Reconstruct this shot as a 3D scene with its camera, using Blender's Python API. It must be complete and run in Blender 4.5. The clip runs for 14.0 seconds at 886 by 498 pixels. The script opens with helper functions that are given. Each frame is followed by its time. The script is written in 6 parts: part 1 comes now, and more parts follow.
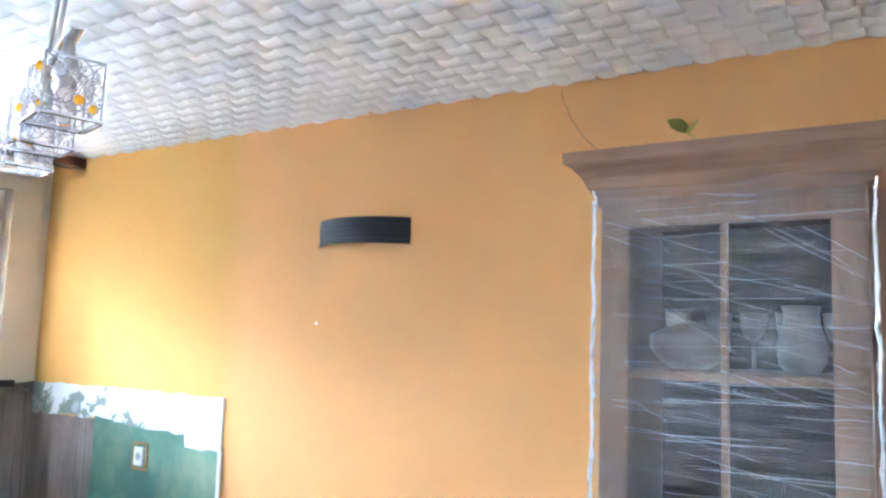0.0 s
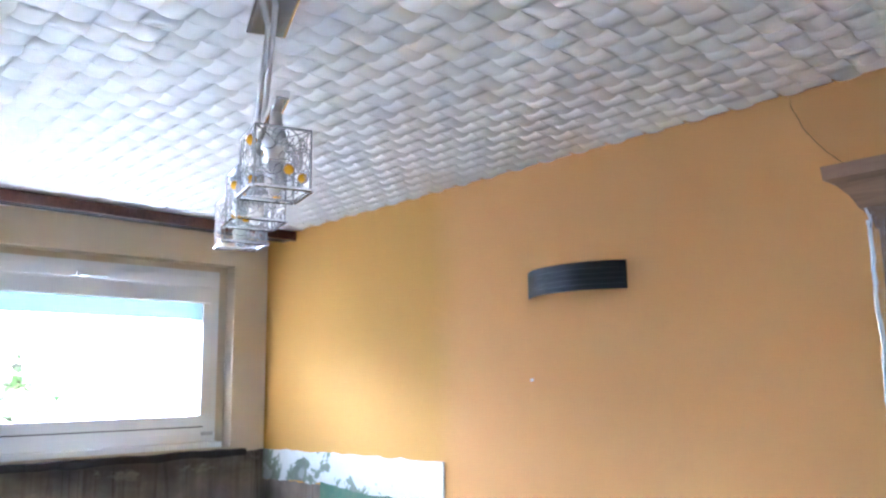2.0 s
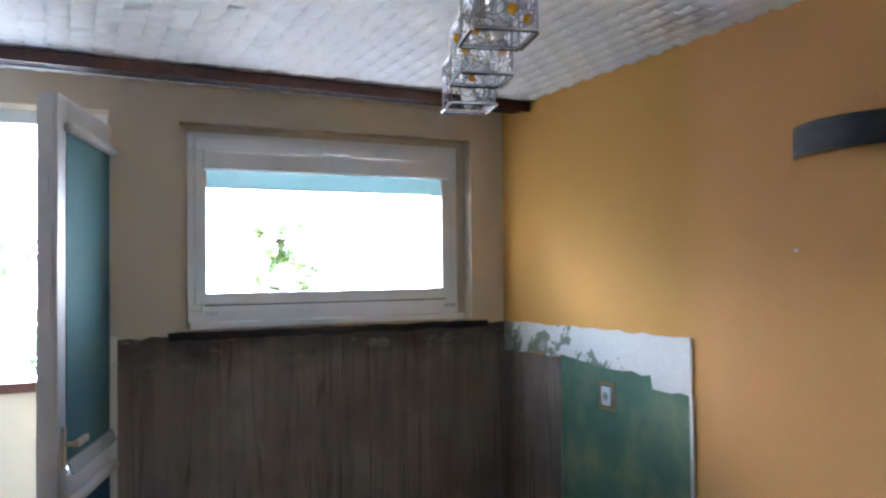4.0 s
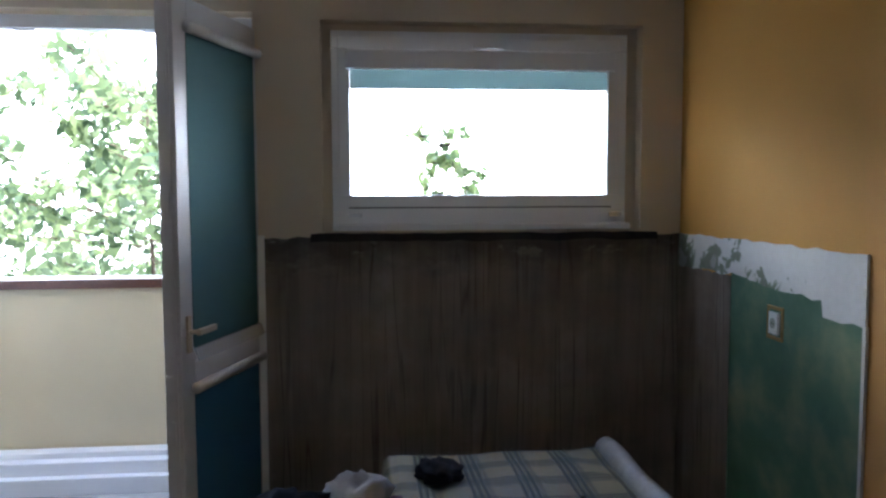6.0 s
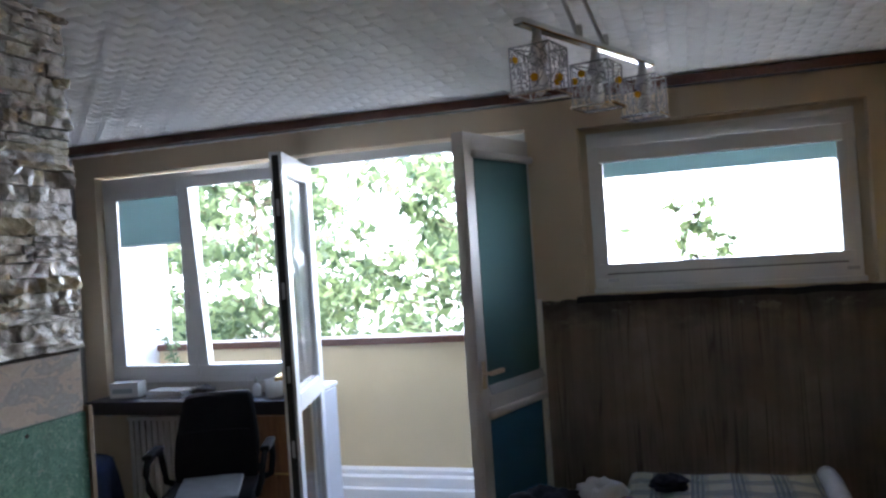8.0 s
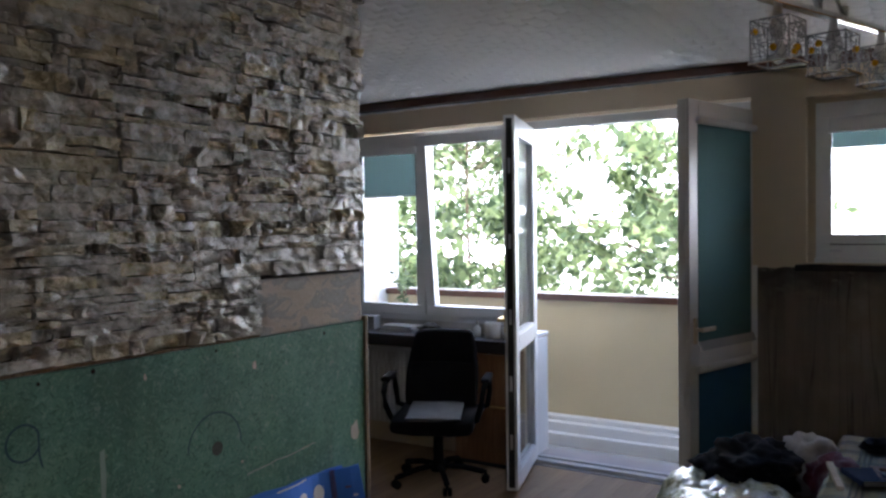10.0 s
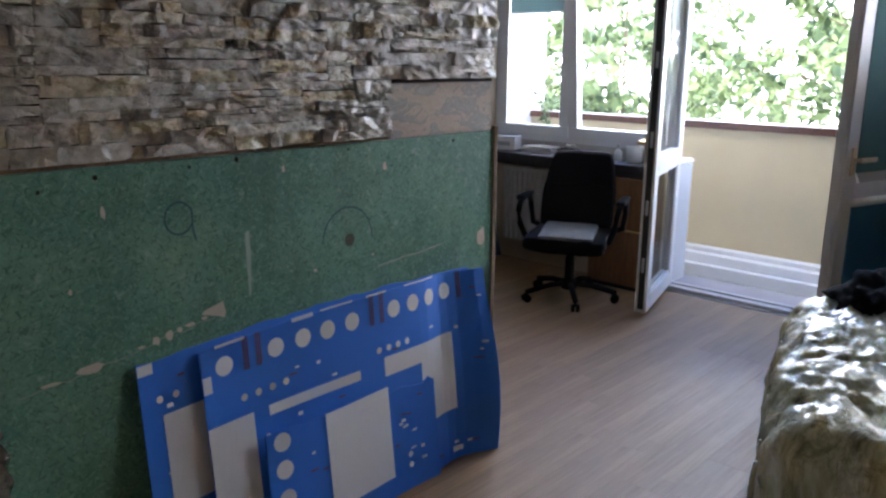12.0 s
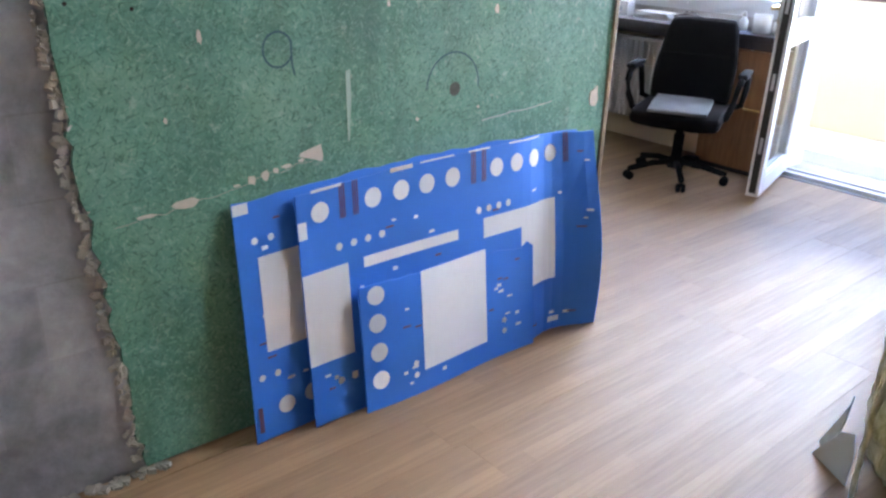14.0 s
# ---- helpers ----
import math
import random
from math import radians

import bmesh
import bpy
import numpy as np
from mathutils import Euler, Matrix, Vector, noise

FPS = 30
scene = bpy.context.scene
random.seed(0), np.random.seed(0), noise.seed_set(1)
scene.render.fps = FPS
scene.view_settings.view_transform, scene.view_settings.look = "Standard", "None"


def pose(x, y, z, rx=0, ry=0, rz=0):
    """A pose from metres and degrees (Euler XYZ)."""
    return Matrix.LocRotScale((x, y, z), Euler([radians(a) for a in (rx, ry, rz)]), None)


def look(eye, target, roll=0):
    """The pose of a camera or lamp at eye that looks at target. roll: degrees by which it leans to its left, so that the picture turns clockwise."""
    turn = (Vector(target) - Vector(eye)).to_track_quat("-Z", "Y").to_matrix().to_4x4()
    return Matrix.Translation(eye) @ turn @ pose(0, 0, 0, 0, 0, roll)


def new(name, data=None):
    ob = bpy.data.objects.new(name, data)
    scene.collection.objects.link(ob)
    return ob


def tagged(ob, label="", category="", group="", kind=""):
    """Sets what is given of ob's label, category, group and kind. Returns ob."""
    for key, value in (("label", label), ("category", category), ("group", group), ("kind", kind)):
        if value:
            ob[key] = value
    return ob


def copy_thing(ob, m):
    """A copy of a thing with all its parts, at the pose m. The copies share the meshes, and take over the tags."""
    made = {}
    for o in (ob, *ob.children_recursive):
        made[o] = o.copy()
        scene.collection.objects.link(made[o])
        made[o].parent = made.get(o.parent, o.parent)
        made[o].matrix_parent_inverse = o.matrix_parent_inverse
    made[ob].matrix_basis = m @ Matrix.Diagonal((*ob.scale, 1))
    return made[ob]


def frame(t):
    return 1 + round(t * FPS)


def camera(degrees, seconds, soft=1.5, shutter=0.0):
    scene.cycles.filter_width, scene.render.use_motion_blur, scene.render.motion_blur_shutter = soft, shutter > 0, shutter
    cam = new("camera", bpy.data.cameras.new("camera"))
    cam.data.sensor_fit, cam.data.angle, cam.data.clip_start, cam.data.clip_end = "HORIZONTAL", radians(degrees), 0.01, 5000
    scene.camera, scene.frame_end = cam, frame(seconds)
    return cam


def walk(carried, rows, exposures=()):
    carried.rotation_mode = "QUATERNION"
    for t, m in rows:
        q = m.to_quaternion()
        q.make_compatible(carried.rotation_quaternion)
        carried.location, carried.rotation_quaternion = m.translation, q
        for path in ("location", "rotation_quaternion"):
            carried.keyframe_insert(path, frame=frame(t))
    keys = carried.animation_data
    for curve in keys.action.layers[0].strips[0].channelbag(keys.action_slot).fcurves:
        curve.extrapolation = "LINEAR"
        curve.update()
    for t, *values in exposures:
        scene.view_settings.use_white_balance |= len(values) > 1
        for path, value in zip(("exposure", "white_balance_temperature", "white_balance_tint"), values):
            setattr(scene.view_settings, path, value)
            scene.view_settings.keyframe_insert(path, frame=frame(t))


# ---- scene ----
cam = camera(58.9, 14.0, soft=2.5)
PATH = [
    (0, (3.93, -2.305, 1.666), (2.856, -0.633, 1.89), 2.0),
    (0.5, (3.852, -2.323, 1.711), (2.768, -0.677, 2.052), 0.3),
    (1, (3.776, -2.319, 1.725), (2.712, -0.67, 2.114), -0.4),
    (1.5, (3.75, -2.304, 1.714), (2.555, -0.737, 2.057), -1.3),
    (2, (3.78, -2.221, 1.691), (2.343, -0.872, 2.032), -0.9),
    (2.2, (3.783, -2.195, 1.711), (2.274, -0.924, 2.038), -1.6),
    (2.5, (3.78, -2.207, 1.696), (2.215, -1.008, 2.031), -0.3),
    (3, (3.789, -2.174, 1.692), (2.079, -1.166, 1.934), -0.6),
    (3.2, (3.776, -2.19, 1.685), (2.037, -1.219, 1.866), -0.6),
    (5.5, (3.513, -1.658, 1.601), (1.581, -1.169, 1.44), -1.6),
    (6, (3.567, -1.486, 1.582), (1.583, -1.285, 1.431), -0.2),
    (6.5, (3.744, -1.505, 1.586), (1.762, -1.3, 1.414), -2.5),
    (7, (4.037, -1.354, 1.636), (2.039, -1.428, 1.591), -6.8),
    (7.5, (4.252, -1.145, 1.677), (2.295, -1.56, 1.66), -1.8),
    (7.7, (4.333, -1.103, 1.684), (2.4, -1.616, 1.682), -2.6),
    (9.8, (4.89, -1.16, 1.575), (3.129, -2.106, 1.557), -1.4),
    (10, (4.864, -1.076, 1.602), (3.164, -2.129, 1.556), -0.7),
    (10.5, (4.876, -1.002, 1.565), (3.256, -2.175, 1.529), -0.7),
    (11, (4.855, -0.968, 1.573), (3.353, -2.273, 1.371), 0.0),
    (11.5, (4.852, -0.981, 1.537), (3.381, -2.295, 1.208), 0.6),
    (12, (4.849, -0.975, 1.53), (3.424, -2.297, 1.059), 0.5),
    (12.5, (4.87, -0.978, 1.459), (3.479, -2.302, 0.898), 0.1),
    (13, (4.867, -0.977, 1.438), (3.518, -2.313, 0.808), 0.0),
    (13.5, (4.849, -0.991, 1.452), (3.583, -2.358, 0.725), 0.6),
    (13.8, (4.822, -1.056, 1.413), (3.583, -2.42, 0.635), 1.2),
    (14, (4.798, -1.116, 1.406), (3.586, -2.512, 0.643), 2.1),
]
walk(cam, [(t, look(eye, target, roll)) for t, eye, target, roll in PATH],
     exposures=[(0.0, 6.95, 5200, 13), (1.2, 6.65, 5050, 15), (2.0, 6.35, 5150, 15), (3.2, 6.0, 5400, 15), (5.3, 4.1, 5650, 15), (7.7, 4.0, 5700, 15), (10.0, 3.5, 6050, 17), (11.0, 3.45, 6100, 18), (12.0, 4.2, 5950, 18), (13.0, 5.2, 5850, 18), (14.0, 5.85, 5850, 17)])

# ---- world and sun ----
world = bpy.data.worlds.new("world")
scene.world = world
world.use_nodes = True
wn, wl = world.node_tree.nodes, world.node_tree.links
sky = wn.new("ShaderNodeTexSky")
sky.sky_type = "NISHITA"
sky.sun_disc = False
sky.sun_elevation = radians(48)
sky.sun_rotation = radians(70)
sky.air_density, sky.dust_density = 1.0, 3.0
wl.new(sky.outputs[0], wn["Background"].inputs[0])
wn["Background"].inputs[1].default_value = 0.12
HAZE = 1.35
sun_data = bpy.data.lights.new("sun", "SUN")
sun_data.energy, sun_data.angle, sun_data.color = 1.5, radians(10), (1.0, 0.96, 0.9)
sun = new("sun", sun_data)
sun.matrix_world = look((20, 8, 24), (0, 0, 0))
# fill lamp, in an unseen window assumed in the wall behind the walk
day = bpy.data.lights.new("east_fill", "AREA")
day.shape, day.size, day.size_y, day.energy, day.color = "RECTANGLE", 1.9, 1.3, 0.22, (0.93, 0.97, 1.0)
new("east_fill", day).matrix_world = look((6.72, -1.45, 1.6), (0, -1.45, 1.6))


# ---- materials ----
class Mat:
    """A node material with short calls for the usual pieces."""

    def __init__(self, name):
        self.m = bpy.data.materials.new(name)
        self.m.use_nodes = True
        self.n, self.l = self.m.node_tree.nodes, self.m.node_tree.links
        self.b = self.n["Principled BSDF"]
        self.co = self.n.new("ShaderNodeTexCoord").outputs["Object"]

    def put(self, a, b):
        self.l.new(a, b)

    def scaled(self, s):
        mp = self.n.new("ShaderNodeMapping")
        mp.inputs["Scale"].default_value = s
        self.put(self.co, mp.inputs[0])
        return mp.outputs[0]

    def noise(self, scale, detail=4, s=None, rough=0.55, distort=0.0):
        t = self.n.new("ShaderNodeTexNoise")
        t.inputs["Scale"].default_value, t.inputs["Detail"].default_value = scale, detail
        t.inputs["Roughness"].default_value, t.inputs["Distortion"].default_value = rough, distort
        self.put(self.scaled(s) if s else self.co, t.inputs["Vector"])
        return t.outputs["Fac"]

    def ramp(self, fac, *stops):
        r = self.n.new("ShaderNodeValToRGB")
        e = r.color_ramp.elements
        while len(e) < len(stops):
            e.new(0.5)
        for k, (p, c) in zip(e, stops):
            k.position, k.color = p, (*c, 1) if len(c) == 3 else c
        self.put(fac, r.inputs[0])
        return r.outputs[0]

    def mix(self, fac, a, b, mode="MIX"):
        x = self.n.new("ShaderNodeMix")
        x.data_type, x.blend_type = "RGBA", mode
        for v, i in ((fac, 0), (a, 6), (b, 7)):
            if isinstance(v, (int, float)):
                x.inputs[i].default_value = v
            elif isinstance(v, tuple):
                x.inputs[i].default_value = (*v, 1)
            else:
                self.put(v, x.inputs[i])
        return x.outputs[2]

    def rand(self):
        return self.n.new("ShaderNodeObjectInfo").outputs["Random"]

    def island(self):
        return self.n.new("ShaderNodeNewGeometry").outputs["Random Per Island"]

    def colour(self, c):
        if isinstance(c, tuple):
            self.b.inputs["Base Color"].default_value = (*c, 1)
        else:
            self.put(c, self.b.inputs["Base Color"])
        return self

    def surface(self, rough=0.6, metal=0.0, spec=0.5):
        self.b.inputs["Roughness"].default_value, self.b.inputs["Metallic"].default_value = rough, metal
        self.b.inputs["Specular IOR Level"].default_value = spec
        return self

    def bump(self, h, strength=0.3, dist=0.002):
        b = self.n.new("ShaderNodeBump")
        b.inputs["Strength"].default_value, b.inputs["Distance"].default_value = strength, dist
        self.put(h, b.inputs["Height"])
        self.put(b.outputs[0], self.b.inputs["Normal"])
        return self


def simple(name, c, rough=0.6, metal=0.0, var=0.15, scale=6.0, fine=60.0, bump=0.15, dist=0.001):
    """Paint, plastic, metal or cloth with stains at one scale and grain at another."""
    m = Mat(name)
    lo = tuple(v * (1 - var) for v in c)
    hi = tuple(min(1, v * (1 + var)) for v in c)
    col = m.mix(m.noise(scale, 5), lo, hi)
    col = m.mix(0.12, col, m.ramp(m.noise(fine, 3), (0.3, lo), (0.7, hi)))
    m.colour(col).surface(rough, metal, 0.15 if rough > 0.84 else 0.5).bump(m.noise(fine, 4), bump, dist)
    return m.m


def wood(name, dark, light, rough=0.5, s=(4, 60, 60)):
    m = Mat(name)
    g = m.noise(1.0, 6, s, 0.6, 1.2)
    col = m.ramp(g, (0.3, dark), (0.7, light))
    col = m.mix(0.25, col, m.ramp(m.noise(2.5, 3), (0.3, dark), (0.7, light)))
    m.colour(col).surface(rough).bump(g, 0.15, 0.001)
    return m.m


def make_paint(name, c, var=0.06, rough=0.75):
    m = Mat(name)
    lo, hi = tuple(v * (1 - var) for v in c), tuple(min(1, v * (1 + var)) for v in c)
    col = m.mix(m.ramp(m.noise(1.3, 4), (0.35, (0, 0, 0)), (0.7, (1, 1, 1))), lo, hi)
    m.colour(col).surface(rough, 0, 0.14).bump(m.noise(140, 4), 0.25, 0.0012)
    return m.m


def make_orange():
    """Orange wall paint, yellower towards the corner."""
    m = Mat("orange_paint")
    sp = m.n.new("ShaderNodeSeparateXYZ")
    m.put(m.co, sp.inputs[0])
    wob = m.n.new("ShaderNodeMath")
    wob.operation, wob.inputs[1].default_value = "MULTIPLY_ADD", 0.12
    m.put(m.noise(2.2, 4), wob.inputs[0])
    m.put(sp.outputs[0], wob.inputs[2])
    side = m.n.new("ShaderNodeMapRange")
    side.interpolation_type = "SMOOTHSTEP"
    side.inputs["From Min"].default_value, side.inputs["From Max"].default_value = 1.36, 1.60
    m.put(wob.outputs[0], side.inputs[0])
    tone = m.mix(side.outputs[0], (0.62, 0.34, 0.085), (0.71, 0.37, 0.128))
    blot = m.ramp(m.noise(1.3, 4), (0.35, (0.93, 0.93, 0.93)), (0.7, (1, 1, 1)))
    m.colour(m.mix(1.0, tone, blot, "MULTIPLY")).surface(0.75, 0, 0.14).bump(m.noise(140, 4), 0.25, 0.0012)
    return m.m


ORANGE = make_orange()
CREAM = make_paint("cream_paint", (0.66, 0.55, 0.40), 0.05)
WHITE_WALL = make_paint("white_wall_paint", (0.78, 0.76, 0.72), 0.04)
PARAPET = make_paint("parapet_render", (0.66, 0.56, 0.37), 0.05)
GREY_RENDER = make_paint("grey_render", (0.42, 0.41, 0.39), 0.1)
# grey of the unseen walls, chosen dark to cut bounced light
BOUNCE_CUT_WALL = make_paint("bounce_cut_grey", (0.26, 0.25, 0.235), 0.15)


def make_foam():
    m = Mat("ceiling_foam")
    m.colour(m.mix(m.noise(1.2, 3), (0.83, 0.83, 0.835), (0.88, 0.88, 0.875))).surface(0.6, 0, 0.3).bump(m.noise(260, 2), 0.2, 0.0008)
    return m.m


def make_concrete():
    m = Mat("bare_plaster")
    a = m.ramp(m.noise(2.2, 7, None, 0.65, 0.4), (0.38, (0.07, 0.07, 0.073)), (0.48, (0.21, 0.21, 0.218)), (0.60, (0.40, 0.40, 0.41)))
    b = m.ramp(m.noise(9, 5, None, 0.7), (0.35, (0.15, 0.15, 0.155)), (0.6, (0.36, 0.36, 0.37)))
    sp = m.n.new("ShaderNodeSeparateXYZ")
    m.put(m.co, sp.inputs[0])
    cb = m.n.new("ShaderNodeCombineXYZ")
    m.put(sp.outputs[0], cb.inputs[0])
    m.put(sp.outputs[2], cb.inputs[1])
    bk = m.n.new("ShaderNodeTexBrick")
    for key, v in (("Scale", 1.0), ("Mortar Size", 0.004), ("Mortar Smooth", 0.6), ("Brick Width", 0.24), ("Row Height", 0.2)):
        bk.inputs[key].default_value = v
    bk.inputs["Color1"].default_value, bk.inputs["Color2"].default_value, bk.inputs["Mortar"].default_value = (0.17, 0.17, 0.18, 1), (0.40, 0.40, 0.41, 1), (0.24, 0.235, 0.23, 1)
    m.put(cb.outputs[0], bk.inputs["Vector"])
    m.colour(m.mix(0.3, m.mix(0.35, a, b), bk.outputs["Color"])).surface(0.9, 0, 0.2).bump(m.noise(16, 8, None, 0.7), 0.6, 0.008)
    return m.m


def make_green_board():
    """Worn green paint over pressed strand board: short strands lying every way, bare patches, grime."""
    m = Mat("green_board_paint")

    def strands(turn, lo, hi):
        mp = m.n.new("ShaderNodeMapping")
        mp.inputs["Rotation"].default_value = (0, radians(turn), 0)
        m.put(m.co, mp.inputs[0])
        sc = m.n.new("ShaderNodeMapping")
        sc.inputs["Scale"].default_value = (30, 60, 130)
        m.put(mp.outputs[0], sc.inputs[0])
        t = m.n.new("ShaderNodeTexNoise")
        t.inputs["Scale"].default_value, t.inputs["Detail"].default_value, t.inputs["Roughness"].default_value = 1.0, 3, 0.6
        m.put(sc.outputs[0], t.inputs["Vector"])
        return m.ramp(t.outputs["Fac"], (lo, (0, 0, 0)), (hi, (1, 1, 1)))

    col = m.ramp(m.noise(3.2, 6, None, 0.65), (0.3, (0.055, 0.165, 0.11)), (0.52, (0.105, 0.25, 0.17)), (0.72, (0.19, 0.345, 0.24)))
    for turn in (20, 75, 140):
        col = m.mix(strands(turn, 0.56, 0.70), col, (0.20, 0.35, 0.25))
    for turn in (50, 110, 165):
        col = m.mix(strands(turn, 0.56, 0.68), col, (0.05, 0.145, 0.098))
    col = m.mix(m.ramp(m.noise(26, 5, None, 0.7), (0.60, (0, 0, 0)), (0.72, (0.55, 0.55, 0.55))), col, (0.36, 0.46, 0.36))
    bare = m.ramp(m.noise(5.5, 6, None, 0.65), (0.66, (0, 0, 0)), (0.72, (0.8, 0.8, 0.8)))
    col = m.mix(bare, col, (0.36, 0.34, 0.27))
    grime = m.ramp(m.noise(1.0, 5, (7, 7, 1.6), 0.65), (0.50, (0, 0, 0)), (0.72, (0.45, 0.45, 0.45)))
    col = m.mix(grime, col, (0.05, 0.10, 0.07))
    m.colour(col).surface(0.6, 0, 0.4).bump(m.noise(60, 5, (0.6, 1, 1.4), 0.75, 1.0), 0.5, 0.003)
    return m.m


def make_green_wall():
    m = Mat("old_green_paint")
    col = m.ramp(m.noise(3.5, 6), (0.3, (0.06, 0.145, 0.085)), (0.5, (0.105, 0.205, 0.125)), (0.68, (0.25, 0.29, 0.16)))
    m.colour(col).surface(0.55, 0, 0.4).bump(m.noise(30, 5), 0.3, 0.002)
    return m.m


def make_brown_wall():
    """Wall stripped of its panelling: glue drips run down it, soot and smeared mortar along the top."""
    m = Mat("stripped_brown_wall")
    streak = m.ramp(m.noise(1.0, 5, (14, 14, 0.6), 0.6, 0.3), (0.32, (0.145, 0.112, 0.087)), (0.5, (0.235, 0.187, 0.146)), (0.7, (0.33, 0.268, 0.212)))
    stain = m.ramp(m.noise(2.4, 6, None, 0.6), (0.3, (0.125, 0.10, 0.08)), (0.55, (0.25, 0.205, 0.16)), (0.72, (0.41, 0.355, 0.295)))
    col = m.mix(0.55, streak, stain)

    def drips(scale, keep, centre, width):
        n = m.noise(1.0, 2, (scale, scale, 0.35), 0.5, 0.15)
        line = m.ramp(n, (centre - width, (0, 0, 0)), (centre, (1, 1, 1)), (centre + width, (0, 0, 0)))
        return m.mix(1.0, line, m.ramp(m.noise(2.6, 4), (0.38, (0, 0, 0)), (0.62, (keep,) * 3)), "MULTIPLY")

    col = m.mix(drips(9.0, 0.75, 0.47, 0.018), col, (0.055, 0.032, 0.022))
    col = m.mix(drips(15.0, 0.6, 0.55, 0.016), col, (0.06, 0.036, 0.025))
    col = m.mix(drips(6.0, 0.5, 0.52, 0.03), col, (0.30, 0.255, 0.21))
    sp = m.n.new("ShaderNodeSeparateXYZ")
    m.put(m.co, sp.inputs[0])
    edge = m.n.new("ShaderNodeMath")
    edge.operation, edge.inputs[1].default_value = "MULTIPLY_ADD", 0.34
    m.put(m.noise(3.5, 6, (1, 1, 1.6), 0.62), edge.inputs[0])
    m.put(sp.outputs[2], edge.inputs[2])
    soot = m.n.new("ShaderNodeMapRange")
    soot.inputs["From Min"].default_value, soot.inputs["From Max"].default_value, soot.inputs["To Max"].default_value = 1.37, 1.50, 0.7
    m.put(edge.outputs[0], soot.inputs[0])
    col = m.mix(soot.outputs[0], col, (0.052, 0.047, 0.043))
    smear = m.mix(1.0, m.ramp(m.noise(5.0, 6, (1, 1, 2.2), 0.65), (0.56, (0, 0, 0)), (0.63, (0.7, 0.7, 0.7))), soot.outputs[0], "MULTIPLY")
    col = m.mix(smear, col, (0.42, 0.37, 0.30))
    m.colour(col).surface(0.7, 0, 0.3).bump(m.noise(1.0, 6, (30, 30, 4), 0.65), 0.5, 0.004)
    return m.m


def make_peeled():
    m = Mat("peeled_plaster")
    sp = m.n.new("ShaderNodeSeparateXYZ")
    m.put(m.co, sp.inputs[0])
    k = m.n.new("ShaderNodeMath")
    k.operation, k.inputs[1].default_value = "MULTIPLY_ADD", -0.17
    m.put(sp.outputs[0], k.inputs[0])
    m.put(m.noise(7, 5, None, 0.6, 0.5), k.inputs[2])
    f = m.ramp(k.outputs[0], (0.43, (0.72, 0.72, 0.69)), (0.455, (0.22, 0.27, 0.18)), (0.54, (0.18, 0.20, 0.14)), (0.6, (0.36, 0.36, 0.32)))
    m.colour(m.mix(0.12, f, m.ramp(m.noise(40, 4), (0.3, (0.35, 0.36, 0.33)), (0.7, (0.75, 0.78, 0.78))))).surface(0.85, 0, 0.2).bump(m.noise(7, 5, None, 0.6, 0.5), 0.6, 0.004)
    return m.m


def make_stone(islands=False):
    m = Mat("ledge_stone")
    r = m.island() if islands else m.rand()
    base = m.ramp(r, (0.0, (0.27, 0.235, 0.185)), (0.3, (0.43, 0.385, 0.31)), (0.66, (0.56, 0.51, 0.42)), (0.82, (0.58, 0.48, 0.26)), (0.93, (0.60, 0.45, 0.14)), (1.0, (0.62, 0.52, 0.28)))
    grain = m.ramp(m.noise(18, 7, None, 0.7), (0.3, (0.19, 0.165, 0.125)), (0.55, (0.60, 0.55, 0.46)), (0.8, (0.78, 0.73, 0.62)))
    m.colour(m.mix(0.5, base, grain)).surface(0.34, 0, 0.7).bump(m.noise(28, 6, (1.0, 1, 1.5), 0.62, 0.6), 1.0, 0.026)
    m.b.inputs["Coat Weight"].default_value, m.b.inputs["Coat Roughness"].default_value = 1.0, 0.24
    return m.m


def make_laminate():
    m = Mat("laminate_plank")
    bk = m.n.new("ShaderNodeTexBrick")
    for key, v in (("Scale", 1.0), ("Mortar Size", 0.0006), ("Brick Width", 0.47), ("Row Height", 0.0645), ("Bias", 0.0)):
        bk.inputs[key].default_value = v
    bk.inputs["Color1"].default_value, bk.inputs["Color2"].default_value = (0.20, 0.115, 0.052, 1), (0.38, 0.24, 0.12, 1)
    bk.inputs["Mortar"].default_value = (0.2, 0.12, 0.07, 1)
    m.put(m.co, bk.inputs["Vector"])
    tone = m.mix(0.45, bk.outputs["Color"], m.ramp(m.rand(), (0.0, (0.24, 0.145, 0.07)), (0.5, (0.29, 0.177, 0.087)), (1.0, (0.34, 0.213, 0.108))))
    grain = m.ramp(m.noise(1.0, 6, (3, 55, 55), 0.6, 0.8), (0.3, (0.18, 0.10, 0.048)), (0.7, (0.38, 0.24, 0.125)))
    col = m.mix(0.4, tone, grain)
    m.colour(col).surface(0.36, 0, 0.5).bump(m.noise(1.0, 5, (4, 80, 80)), 0.10, 0.0006)
    m.put(m.ramp(m.noise(1.6, 5, None, 0.65), (0.3, (0.50,) * 3), (0.7, (0.62,) * 3)), m.b.inputs["Roughness"])
    return m.m


